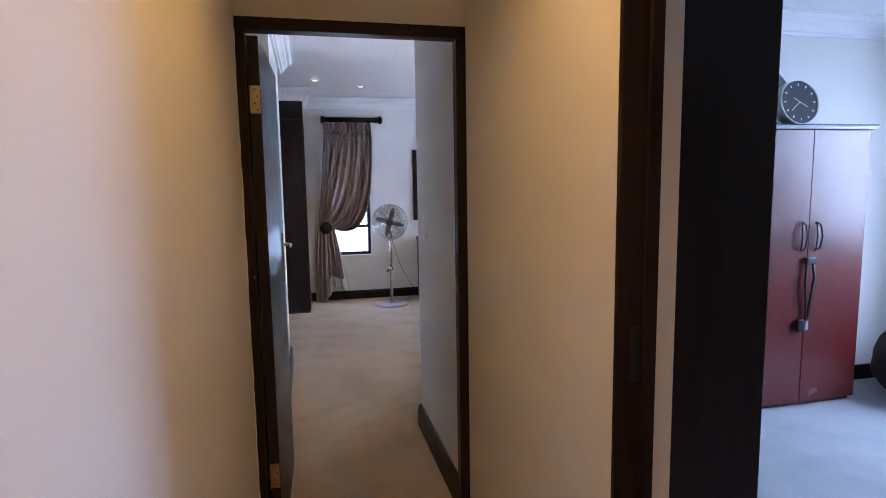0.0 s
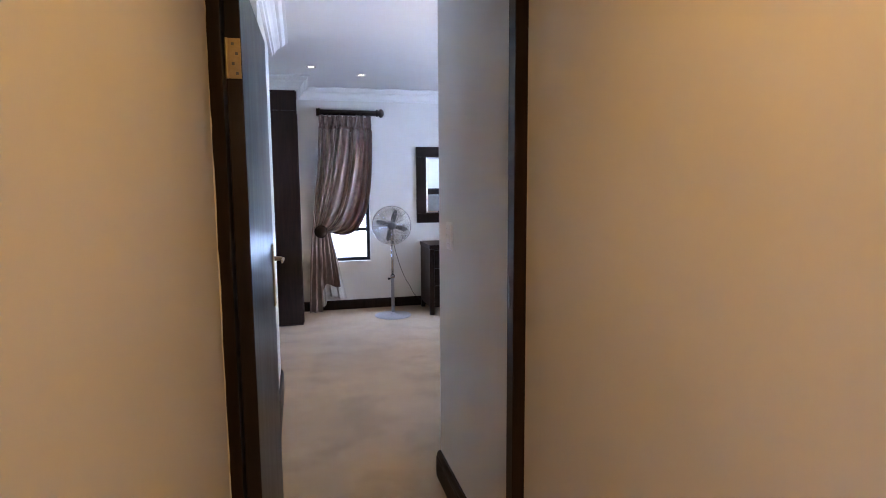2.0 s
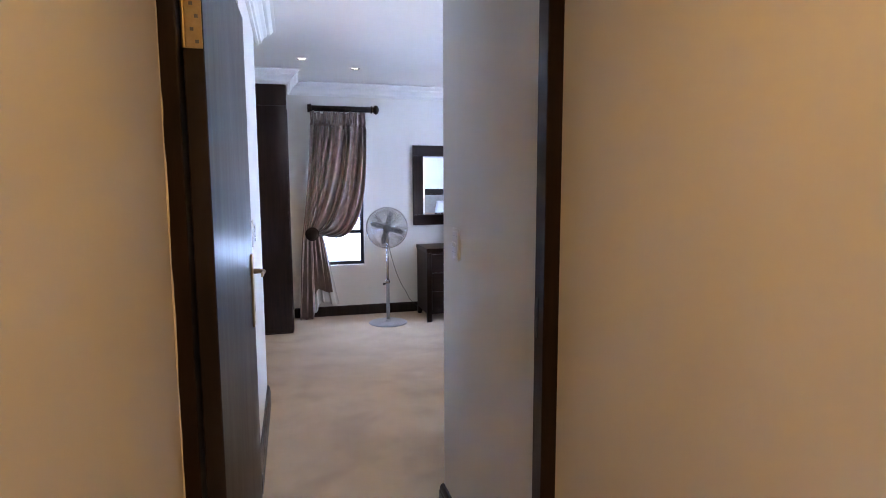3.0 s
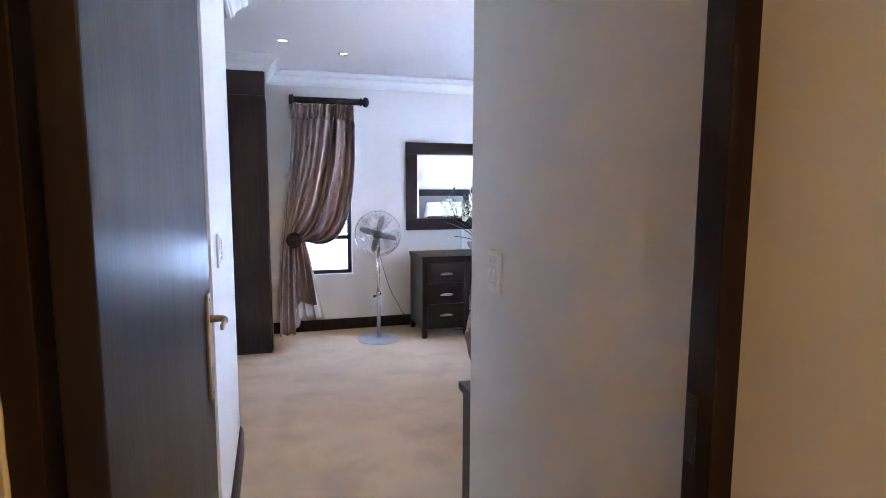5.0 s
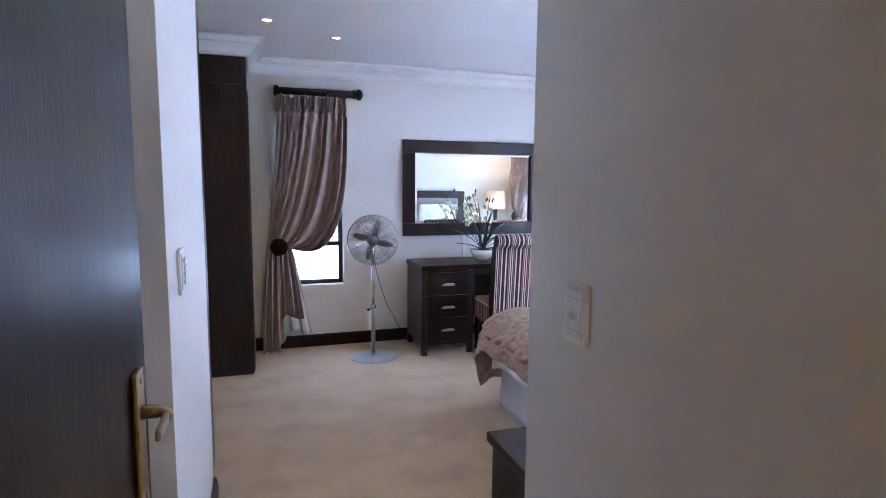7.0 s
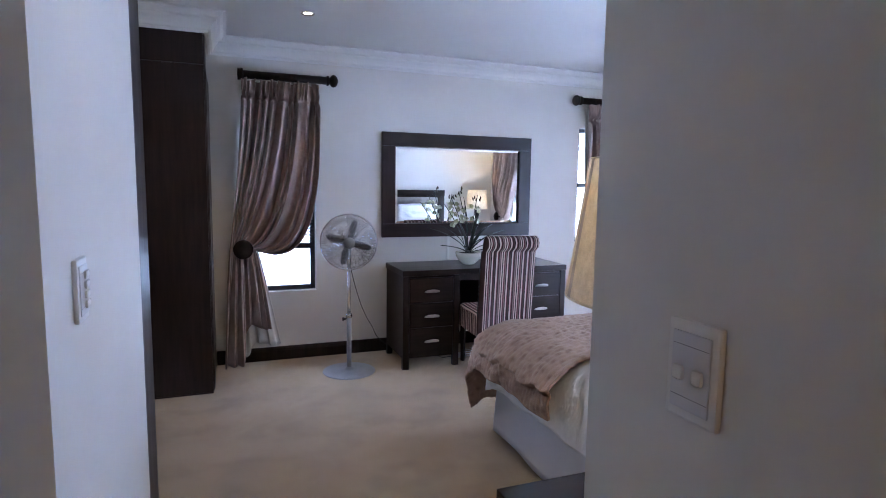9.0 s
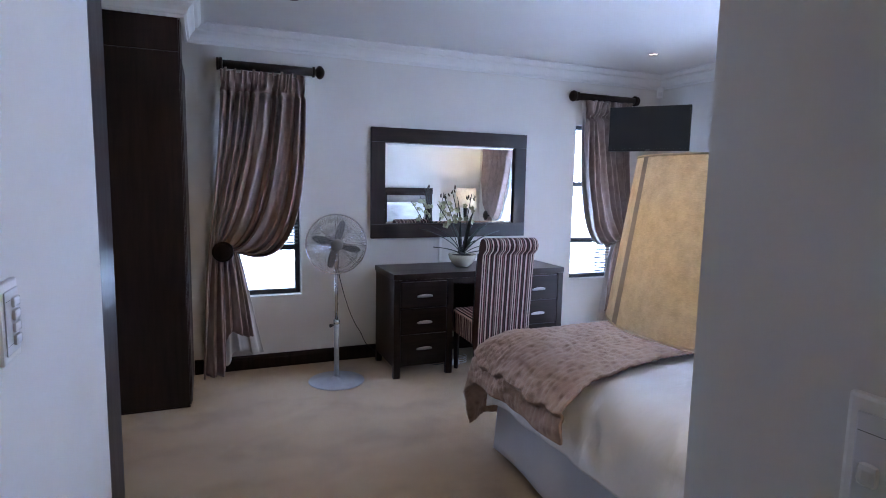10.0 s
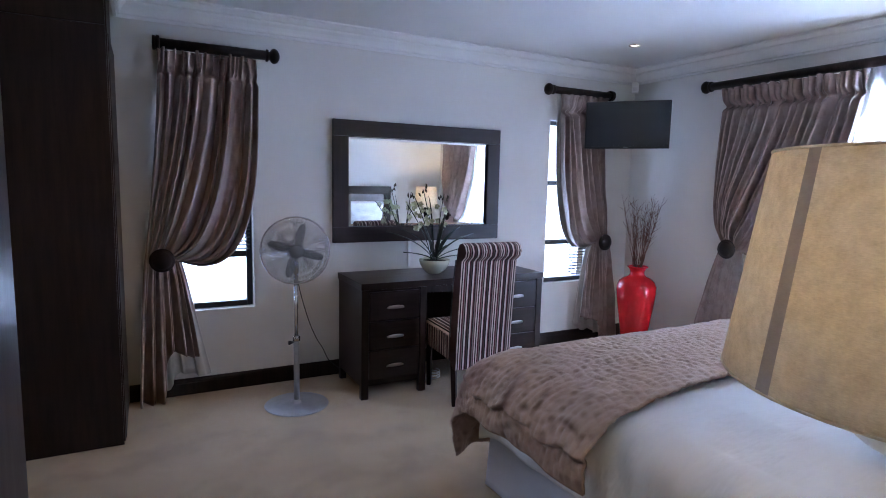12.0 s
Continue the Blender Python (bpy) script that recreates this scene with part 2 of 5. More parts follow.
def thing(name, label, category, at=(0, 0, 0), rz=0.0, group=""):
    ob = new(name)
    ob.matrix_world = pose(*at, 0, 0, rz)
    return tagged(ob, label, category, group)


def part(name, bm, mat, parent=None, label="", smooth=False):
    ob = new(name, mesh_of(name, bm, mat, smooth))
    ob.parent = parent
    return tagged(ob, label)


def single(name, bm, mat, label, category, kind="", smooth=False, at=(0, 0, 0), rz=0.0, group=""):
    ob = new(name, mesh_of(name, bm, mat, smooth))
    ob.matrix_world = pose(*at, 0, 0, rz)
    return tagged(ob, label, category, group, kind)


def box(bm, x0, x1, y0, y1, z0, z1, bevel=0.0, seg=2):
    made = bmesh.ops.create_cube(bm, size=1.0)["verts"]
    for v in made:
        v.co = Vector(((x0 + x1) / 2 + v.co.x * (x1 - x0), (y0 + y1) / 2 + v.co.y * (y1 - y0), (z0 + z1) / 2 + v.co.z * (z1 - z0)))
    if bevel:
        edges = list({e for v in made for e in v.link_edges})
        bmesh.ops.bevel(bm, geom=edges, offset=bevel, segments=seg, affect="EDGES", profile=0.6)
    return bm


def boxes(*dims, bevel=0.0):
    bm = bmesh.new()
    for d in dims:
        box(bm, *d, bevel=bevel)
    return bm


def lathe(profile, seg=32, bm=None, cx=0.0, cy=0.0, cap=True):
    bm = bm or bmesh.new()
    rings = []
    for r, z in profile:
        rings.append([bm.verts.new((cx + r * math.cos(2 * math.pi * k / seg), cy + r * math.sin(2 * math.pi * k / seg), z)) for k in range(seg)])
    for a, b in zip(rings, rings[1:]):
        for k in range(seg):
            bm.faces.new((a[k], a[(k + 1) % seg], b[(k + 1) % seg], b[k]))
    if cap:
        bm.faces.new(list(reversed(rings[0])))
        bm.faces.new(rings[-1])
    return bm


def tube(points, radius, seg=8, bm=None, closed=False):
    """A round tube along points; radius is one number or one a point."""
    bm = bm or bmesh.new()
    pts = [Vector(p) for p in points]
    n = len(pts)
    rad = radius if isinstance(radius, (list, tuple)) else [radius] * n
    rings, side = [], None
    for i, p in enumerate(pts):
        a = pts[i - 1] if (i > 0 or closed) else p
        b = pts[(i + 1) % n] if (i < n - 1 or closed) else p
        d = (b - a).normalized()
        if side is None:
            side = d.cross(Vector((0, 0, 1)))
            if side.length < 0.01:
                side = d.cross(Vector((1, 0, 0)))
        side = (side - d * side.dot(d)).normalized()
        up = d.cross(side)
        rings.append([bm.verts.new(p + rad[i] * (side * math.cos(2 * math.pi * k / seg) + up * math.sin(2 * math.pi * k / seg))) for k in range(seg)])
    pairs = list(zip(rings, rings[1:])) + ([(rings[-1], rings[0])] if closed else [])
    for a, b in pairs:
        for k in range(seg):
            bm.faces.new((a[k], a[(k + 1) % seg], b[(k + 1) % seg], b[k]))
    if not closed:
        bm.faces.new(list(reversed(rings[0])))
        bm.faces.new(rings[-1])
    return bm


def sheet(nu, nv, fn, bm=None):
    bm = bm or bmesh.new()
    g = [[bm.verts.new(fn(i / nu, j / nv)) for i in range(nu + 1)] for j in range(nv + 1)]
    for j in range(nv):
        for i in range(nu):
            bm.faces.new((g[j][i], g[j][i + 1], g[j + 1][i + 1], g[j + 1][i]))
    return bm


def thicken(ob, t, offset=-1):
    md = ob.modifiers.new("thickness", "SOLIDIFY")
    md.thickness, md.offset = t, offset
    return ob


def wobble(p, scale, amount):
    return noise.noise(Vector(p) * scale) * amount


def soft_block(x0, x1, y0, y1, z0, z1, r, amount, scale, nx=48, ny=48, nz=14):
    """A padded block with rounded edges and slight unevenness."""
    bm = bmesh.new()
    bmesh.ops.create_cube(bm, size=1.0)
    bmesh.ops.subdivide_edges(bm, edges=bm.edges[:], cuts=26, use_grid_fill=True)
    c = Vector(((x0 + x1) / 2, (y0 + y1) / 2, (z0 + z1) / 2))
    h = Vector(((x1 - x0) / 2, (y1 - y0) / 2, (z1 - z0) / 2))
    for v in bm.verts:
        q = Vector((math.copysign(abs(v.co.x * 2) ** 0.8, v.co.x) * h.x, math.copysign(abs(v.co.y * 2) ** 0.8, v.co.y) * h.y, v.co.z * 2 * h.z))
        inner = Vector([max(-(h[k] - r), min(h[k] - r, q[k])) for k in range(3)])
        d = q - inner
        if d.length > 1e-6:
            q = inner + d.normalized() * r
        w = c + q
        q += d.normalized() * (wobble(w, scale, amount) + wobble(w + Vector((7, 3, 1)), scale * 2.7, amount * 0.4)) if d.length > 1e-6 else Vector((0, 0, 0))
        v.co = c + q
    return bm


# ---- structure ----
H = 2.555
XR, YB = 5.13, 8.035
tagged(single("floor", boxes((-1.6, 5.4, -2.6, 8.4, -0.12, 0.0)), CARPET, "beige cut-pile carpet with tread marks", "carpet"), kind="structure")
# Paler, bluer than the main carpet: the side room's daylight is in this colour.
GREYCARPET = surface("daylight_tinted_side_room_carpet", (0.36, 0.38, 0.40), (0.46, 0.48, 0.50), 2.5, 0.95, grain=420, grain_strength=0.5, grain_depth=0.005, spec=0.15)
tagged(single("floor_side_room", boxes((1.576, XR - 0.003, -1.597, 3.897, 0.0005, 0.005)), GREYCARPET, "side-room carpet with blue daylight put into its pale grey colour", "carpet"), kind="structure")
tagged(single("ceiling", boxes((-1.6, 5.4, -2.6, 8.4, H, H + 0.12)), CEIL, "smooth white painted ceiling", "ceiling"), kind="structure")


def wall(name, *dims, label="cream painted plaster wall"):
    return single(name, boxes(*dims), WALL, label, "wall", "structure")


wall("wall_hall_west", (0.40, 0.580, -2.4, 2.92, 0, H))
wall("wall_hall_south", (0.40, 1.572, -2.55, -2.4, 0, H))
wall("wall_passage_west", (0.28, 0.45, 2.92, 4.36, 0, H))
wall("wall_passage_nib", (0.28, 0.62, 4.36, 5.49, 0, H))
wall("wall_over_bedroom_door", (0.580, 1.43, 2.853, 2.895, 2.093, H))
wall("wall_hall_east", (1.43, 1.572, -2.4, 0.72, 0, H), (1.43, 1.572, 0.72, 1.70, 2.093, H), (1.43, 1.572, 1.70, 2.88, 0, H), (1.443, 1.572, 2.88, 3.958, 0, H))
wall("wall_bed_head", (1.572, XR, 3.90, 3.958, 0, H))
W1, W2 = (1.042, 1.605), (4.14, 4.76)
WZ = (0.572, 2.04)
bm = boxes((-1.5, W1[0], YB, YB + 0.2, 0, H), (W1[1], W2[0], YB, YB + 0.2, 0, H), (W2[1], XR + 0.2, YB, YB + 0.2, 0, H))
for a, b in (W1, W2):
    box(bm, a, b, YB, YB + 0.2, 0, WZ[0])
    box(bm, a, b, YB, YB + 0.2, WZ[1], H)
single("wall_north", bm, WALL, "cream painted plaster wall with two narrow windows", "wall", "structure")
W3, W4 = (4.72, 6.55), (1.9, 3.35)
bm = boxes((XR, XR + 0.2, -2.4, W4[0], 0, H), (XR, XR + 0.2, W4[1], W3[0], 0, H), (XR, XR + 0.2, W3[1], YB, 0, H))
box(bm, XR, XR + 0.2, *W3, 0, 0.25)
box(bm, XR, XR + 0.2, *W3, 2.12, H)
box(bm, XR, XR + 0.2, *W4, 0, 0.55)
box(bm, XR, XR + 0.2, *W4, 2.12, H)
single("wall_east", bm, WALL, "cream painted plaster wall with large windows", "wall", "structure")
wall("wall_side_room_south", (1.572, XR, -1.75, -1.6, 0, H))
wall("wall_alcove_west", (-1.5, -1.35, 5.65, YB, 0, H))
wall("wall_alcove_south", (-1.35, 0.28, 5.65, 5.80, 0, H))


def cornice(name, a, b, out, mitre_a=0, mitre_b=0):
    """A stepped plaster cornice along the wall from a to b; out points into the room; mitres lengthen (+1) or shorten (-1) its front."""
    prof = [(0.0, 2.425), (0.018, 2.425), (0.022, 2.440), (0.034, 2.443), (0.040, 2.462), (0.052, 2.482), (0.070, 2.498), (0.074, 2.512), (0.092, 2.516), (0.104, 2.530), (0.112, 2.540), (0.130, 2.542), (0.130, H - 0.001), (0.0, H - 0.001)]
    A, B, O = Vector((*a, 0)), Vector((*b, 0)), Vector((*out, 0))
    d = (B - A).normalized()
    bm = bmesh.new()
    ra = [bm.verts.new(A + O * p + d * (-mitre_a * p) + Vector((0, 0, z))) for p, z in prof]
    rb = [bm.verts.new(B + O * p + d * (mitre_b * p) + Vector((0, 0, z))) for p, z in prof]
    n = len(prof)
    for i in range(n):
        bm.faces.new((ra[i], ra[(i + 1) % n], rb[(i + 1) % n], rb[i]))
    bm.faces.new(list(reversed(ra)))
    bm.faces.new(rb)
    bmesh.ops.recalc_face_normals(bm, faces=bm.faces[:])
    return single(name, bm, CORNICE, "stepped white plaster cornice", "cornice", "structure")


def skirting(name, a, b, out, mitre_a=0, mitre_b=0, tall=1.0):
    prof = [(p, z * tall) for p, z in [(0.0, 0.0), (0.020, 0.0), (0.020, 0.078), (0.017, 0.084), (0.017, 0.092), (0.014, 0.100), (0.008, 0.108), (0.0, 0.110)]]
    A, B, O = Vector((*a, 0)), Vector((*b, 0)), Vector((*out, 0))
    d = (B - A).normalized()
    bm = bmesh.new()
    ra = [bm.verts.new(A + O * p + d * (-mitre_a * p) + Vector((0, 0, z))) for p, z in prof]
    rb = [bm.verts.new(B + O * p + d * (mitre_b * p) + Vector((0, 0, z))) for p, z in prof]
    n = len(prof)
    for i in range(n):
        bm.faces.new((ra[i], ra[(i + 1) % n], rb[(i + 1) % n], rb[i]))
    bm.faces.new(list(reversed(ra)))
    bm.faces.new(rb)
    bmesh.ops.recalc_face_normals(bm, faces=bm.faces[:])
    return single(name, bm, WOOD, "dark-stained moulded wooden skirting board", "skirting", "structure")


WX, WY = 0.81, 7.37          # corner of the far wardrobe
PY = 6.01                    # end of the dark panel past the nib
PX = 0.590                   # its face, set back from the nib
cornice("cornice_north", (WX, YB), (XR, YB), (0, -1), -1, -1)
cornice("cornice_wardrobe_side", (WX, WY), (WX, YB), (1, 0), 1, -1)
cornice("cornice_wardrobe_front", (-1.35, WY), (WX, WY), (0, -1), -1, 1)
cornice("cornice_east", (XR, 3.958), (XR, YB), (-1, 0), -1, -1)
cornice("cornice_bed_head", (1.443, 3.958), (XR, 3.958), (0, 1), 1, -1)
cornice("cornice_passage_east", (1.443, 2.93), (1.443, 3.958), (-1, 0), 0, 1)
cornice("cornice_nib", (0.62, 4.36), (0.62, 5.80), (1, 0), 0, 1)
cornice("cornice_nib_end", (-1.35, 5.80), (0.62, 5.80), (0, 1), -1, 1)
cornice("cornice_side_room", (1.572, 3.90), (XR, 3.90), (0, -1), -1, -1)
cornice("cornice_side_room_east", (XR, -1.6), (XR, 3.90), (-1, 0), -1, -1)
skirting("baseboard_north", (WX, YB), (XR, YB), (0, -1), 0, -1)
skirting("baseboard_east", (XR, 3.958), (XR, YB), (-1, 0), -1, -1)
skirting("baseboard_bed_head", (1.443, 3.958), (XR, 3.958), (0, 1), 1, -1)
skirting("baseboard_passage_east", (1.443, 2.95), (1.443, 3.958), (-1, 0), 0, 1, 1.3)
skirting("baseboard_nib", (0.62, 4.36), (0.62, 5.49), (1, 0), 1, 0, 1.3)
skirting("baseboard_nib_face", (0.45, 4.36), (0.62, 4.36), (0, -1), 0, 1, 1.3)
skirting("baseboard_side_room", (1.572, 3.90), (XR, 3.90), (0, -1), 0, -1)
skirting("baseboard_side_room_east", (XR, -1.6), (XR, 3.90), (-1, 0), 0, -1)

# ---- doors ----


def bedroom_door():
    fr = thing("door_1", "open dark varnished flush door in a dark wooden frame", "door", (0, 0, 0))
    fr["kind"] = "structure"
    part("jamb", boxes((0.581, 0.614, 2.838, 2.934, 0, 2.046), bevel=0.003), WOOD, fr)
    part("jamb", boxes((1.391, 1.4365, 2.838, 2.892, 0, 2.046), bevel=0.003), WOOD, fr)
    part("lintel", boxes((0.581, 1.4365, 2.838, 2.905, 2.048, 2.092), bevel=0.003), WOOD, fr)
    rnd = random.Random(2)
    for pts in ([(0.5805, 2.8375, 0.0), (0.5805, 2.8375, 2.092)], [(1.4335, 2.8375, 0.0), (1.4335, 2.8375, 2.092)], [(0.5805, 2.8405, 2.093), (1.4335, 2.8405, 2.093)]):
        a, b = Vector(pts[0]), Vector(pts[1])
        bead = [a + (b - a) * k / 60 + Vector((rnd.uniform(-0.0012, 0.0012), 0, rnd.uniform(-0.0012, 0.0012))) for k in range(61)]
        part("paint_bead", tube(bead, [rnd.uniform(0.0016, 0.0034) for _ in bead], 6), WALL, fr, "uneven cream paint edge", True)
    strike = part("strike_plate", boxes((1.3885, 1.3905, 2.866, 2.886, 1.11, 1.21), bevel=0.001), ALU, fr, "worn steel strike plate")
    part("latch_hole", boxes((1.3872, 1.3884, 2.869, 2.883, 1.125, 1.155)), BLACK, strike)
    part("latch_hole", boxes((1.3872, 1.3884, 2.869, 2.883, 1.165, 1.195)), BLACK, strike)
    swing = Matrix.Translation((0.659, 2.868, 0)) @ Matrix.Rotation(radians(-1.65), 4, "Z")

    def hung(bm):
        """Moves what is built on a closed-frame origin onto the opened leaf: x off its face, y along it."""
        bmesh.ops.transform(bm, matrix=swing, verts=bm.verts[:])
        return bm
    lf = part("leaf", hung(boxes((-0.040, 0.0, 0.0, 0.795, 0.012, 2.034), bevel=0.003)), DOORWOOD, fr, "glossy dark-brown door leaf")
    for z in (0.356, 1.807):
        hg = part("hinge", hung(boxes((-0.033, -0.002, -0.0025, -0.0004, z - 0.05, z + 0.05), bevel=0.0008)), BRASS, lf, "brass butt hinge")
        part("hinge_pin", hung(lathe([(0.0045, z - 0.05), (0.0045, z + 0.05)], 12, None, -0.0365, -0.003)), BRASS, hg)
        for k, q in enumerate((-0.037, -0.013, 0.012, 0.036)):
            sx = -0.021 if k % 2 else -0.012
            part("screw", hung(boxes((sx - 0.0035, sx + 0.0035, -0.0034, -0.0026, z + q - 0.0035, z + q + 0.0035), bevel=0.0003)), BLADE, hg)
    pl = part("lever_plate", hung(boxes((0.0003, 0.008, 0.702, 0.745, 1.012, 1.257), bevel=0.0035)), BRASS, lf, "worn brass long plate")
    for z in (1.026, 1.243):
        part("screw", hung(boxes((0.008, 0.0088, 0.7205, 0.7265, z - 0.003, z + 0.003), bevel=0.0003)), BLADE, pl)
    part("keyhole", hung(boxes((0.0081, 0.0086, 0.7205, 0.7265, 1.062, 1.087))), BLACK, pl)
    lever = tube([(0.008, 0.724, 1.199), (0.026, 0.724, 1.199), (0.035, 0.723, 1.1985), (0.040, 0.716, 1.198), (0.0405, 0.704, 1.197)], [0.0095, 0.0085, 0.0075, 0.0075, 0.007], 12)
    box(lever, 0.0370, 0.0440, 0.645, 0.706, 1.190, 1.204, 0.0025)
    part("lever", hung(lever), BRASS, lf, "worn brass lever handle", True)
    back = tube([(-0.040, 0.724, 1.199), (-0.075, 0.724, 1.199), (-0.083, 0.707, 1.197), (-0.083, 0.62, 1.191)], [0.010, 0.010, 0.010, 0.008], 10)
    part("lever", hung(back), BRASS, lf, "worn brass lever handle", True)


def side_door():
    fr = thing("door_2", "dark wooden door frame of the side room", "door frame", (0, 0, 0))
    fr["kind"] = "structure"
    part("jamb", boxes((1.425, 1.510, 1.684, 1.699, 0, 2.046), bevel=0.002), WOOD, fr)
    part("jamb", boxes((1.425, 1.510, 0.721, 0.736, 0, 2.046), bevel=0.002), WOOD, fr)
    part("lintel", boxes((1.425, 1.510, 0.721, 1.699, 2.048, 2.092), bevel=0.002), WOOD, fr)
    part("stop", boxes((1.482, 1.510, 1.672, 1.6835, 0, 2.046), bevel=0.002), WOOD, fr)
    st = part("strike_plate", boxes((1.455, 1.480, 1.6815, 1.6837, 1.07, 1.19), bevel=0.0008), ALU, fr, "worn steel strike plate")
    part("latch_hole", boxes((1.461, 1.473, 1.6803, 1.6814, 1.09, 1.12)), BLACK, st)
    part("latch_hole", boxes((1.461, 1.473, 1.6803, 1.6814, 1.14, 1.17)), BLACK, st)
    lf = part("leaf", boxes((1.60, 2.40, 0.738, 0.778, 0.012, 2.04), bevel=0.003), DOORWOOD, fr, "dark-brown door leaf, open")
    part("lever", tube([(2.34, 0.778, 1.16), (2.34, 0.82, 1.16), (2.23, 0.825, 1.155)], 0.009, 10), BRASS, lf, "", True)


bedroom_door()
side_door()

# ---- windows ----


def window(name, a0, a1, z0, z1, to, rails, mull=(), label="narrow dark aluminium window"):
    """A framed window; to(a, depth, z) maps along-wall, depth and height to the world."""
    w = thing(name, label, "window")
    w["kind"] = "structure"

    def bar(nm, u0, u1, d0, d1, v0, v1, mat, parent, bevel=0.003):
        p, q = to(u0, d0, v0), to(u1, d1, v1)
        lo = [min(p[k], q[k]) for k in range(3)]
        hi = [max(p[k], q[k]) for k in range(3)]
        return part(nm, boxes((lo[0], hi[0], lo[1], hi[1], lo[2], hi[2]), bevel=bevel), mat, parent)
    t = 0.038
    fr = bar("window_frame", a0, a0 + t, 0.05, 0.11, z0, z1, ALU, w)
    bar("window_frame", a1 - t, a1, 0.05, 0.11, z0, z1, ALU, w)
    bar("window_frame", a0 + t, a1 - t, 0.05, 0.11, z0, z0 + t, ALU, w)
    bar("window_frame", a0 + t, a1 - t, 0.05, 0.11, z1 - t, z1, ALU, w)
    levels = [z0 + t]
    for rz in rails:
        bar("rail", a0 + t, a1 - t, 0.045, 0.10, rz - 0.022, rz + 0.022, ALU, w)
        levels += [rz - 0.022, rz + 0.022]
    for mu in mull:
        bar("mullion", mu - 0.02, mu + 0.02, 0.045, 0.10, z0 + t, z1 - t, ALU, w)
    levels.append(z1 - t)
    for k in range(0, len(levels), 2):
        g = bar("pane", a0 + t, a1 - t, 0.076, 0.08, levels[k], levels[k + 1], GLASS, w, 0)
        g.visible_shadow = False
    return w


north = lambda a, d, z: (a, YB + d, z)
east = lambda a, d, z: (XR + d, a, z)
window("window_1", W1[0] + 0.004, W1[1] - 0.004, WZ[0] + 0.004, WZ[1] - 0.004, north, (0.945, 1.485))
window("window_2", W2[0] + 0.004, W2[1] - 0.004, WZ[0] + 0.004, WZ[1] - 0.004, north, (0.945, 1.485))
window("window_3", W3[0] + 0.004, W3[1] - 0.004, 0.254, 2.116, east, (0.945,), (5.33, 5.94), "large dark aluminium window behind white voile")
window("window_4", W4[0] + 0.004, W4[1] - 0.004, 0.554, 2.116, east, (), (2.38, 2.87), "dark aluminium window of the side room")


def blind(at, a0, a1, z0, z1, step=0.026):
    b = thing("venetian_blind", "dark slatted venetian blind behind the curtain", "blind", at)
    part("head_rail", boxes((a0, a1, -0.012, 0.012, z1, z1 + 0.03), bevel=0.003), ALU, b)
    z = z0
    while z < z1 - 0.01:
        bm = bmesh.new()
        box(bm, a0, a1, -0.011, 0.011, -0.001, 0.001)
        for v in bm.verts:
            v.co = Matrix.Rotation(radians(24), 3, "X") @ v.co + Vector((0, 0, z))
        part("slat", bm, ALU, b)
        z += step
    for x in (a0 + 0.06, (a0 + a1) / 2, a1 - 0.06):
        part("ladder_cord", tube([(x, -0.012, z0), (x, -0.012, z1)], 0.0015, 5), CORD, b)


blind((0, YB + 0.026, 0), W1[0] + 0.02, W1[1] - 0.02, 0.985, 1.98)
blind((0, YB + 0.026, 0), W2[0] + 0.30, W2[1] - 0.02, 0.64, 1.40)

# ---- bedroom: built-in wardrobes ----


def far_wardrobe():
    w = thing("wardrobe", "tall dark-stained built-in wardrobe reaching the cornice", "wardrobe", (0, 0, 0))
    part("carcass", boxes((-1.34, 0.792, 7.385, YB - 0.002, 0.0, 2.54), bevel=0.002), WOOD, w)
    xs = [-1.33, -0.80, -0.27, 0.26, 0.796]
    for a, b in zip(xs, xs[1:]):
        d = part("door", boxes((a + 0.002, b - 0.002, 7.366, 7.384, 0.012, 2.222), bevel=0.003), WOOD, w)
        part("upper_door", boxes((a + 0.002, b - 0.002, 7.366, 7.384, 2.228, 2.424), bevel=0.003), WOOD, w)
        if b < 0.7:
            part("handle", tube([(b - 0.05, 7.366, 1.0), (b - 0.05, 7.345, 1.01), (b - 0.05, 7.345, 1.12), (b - 0.05, 7.366, 1.13)], 0.005, 8), CHROME, d, "", True)
    part("side_panel", boxes((0.793, 0.806, 7.43, 8.03, 0.012, 2.20), bevel=0.005), WOOD, w)
    part("side_stile", boxes((0.793, 0.801, 7.386, 7.427, 0.012, 2.42), bevel=0.002), WOOD, w)
    part("plinth", boxes((-1.33, 0.796, 7.372, 7.384, 0.0, 0.010)), WOOD, w)


def near_wardrobe():
    w = thing("wardrobe", "glossy dark wardrobe end panel closing the wall nib", "wardrobe", (0, 0, 0))
    part("carcass", boxes((0.29, PX - 0.024, 5.494, PY - 0.022, 0.0, 2.42), bevel=0.002), WOOD, w)
    part("end_panel", boxes((PX - 0.023, PX, 5.494, PY - 0.022, 0.0, 2.42), bevel=0.003), DOORWOOD, w, "glossy dark end panel")
    part("edge_strip", boxes((0.29, PX - 0.004, PY - 0.021, PY - 0.002, 0.0, 2.42), bevel=0.003), WOOD, w)


far_wardrobe()
near_wardrobe()

# ---- curtains ----


def bez(p, t):
    a, b, c, d = p
    s = 1 - t
    return s * s * s * a + 3 * s * s * t * b + 3 * s * t * t * c + t * t * t * d


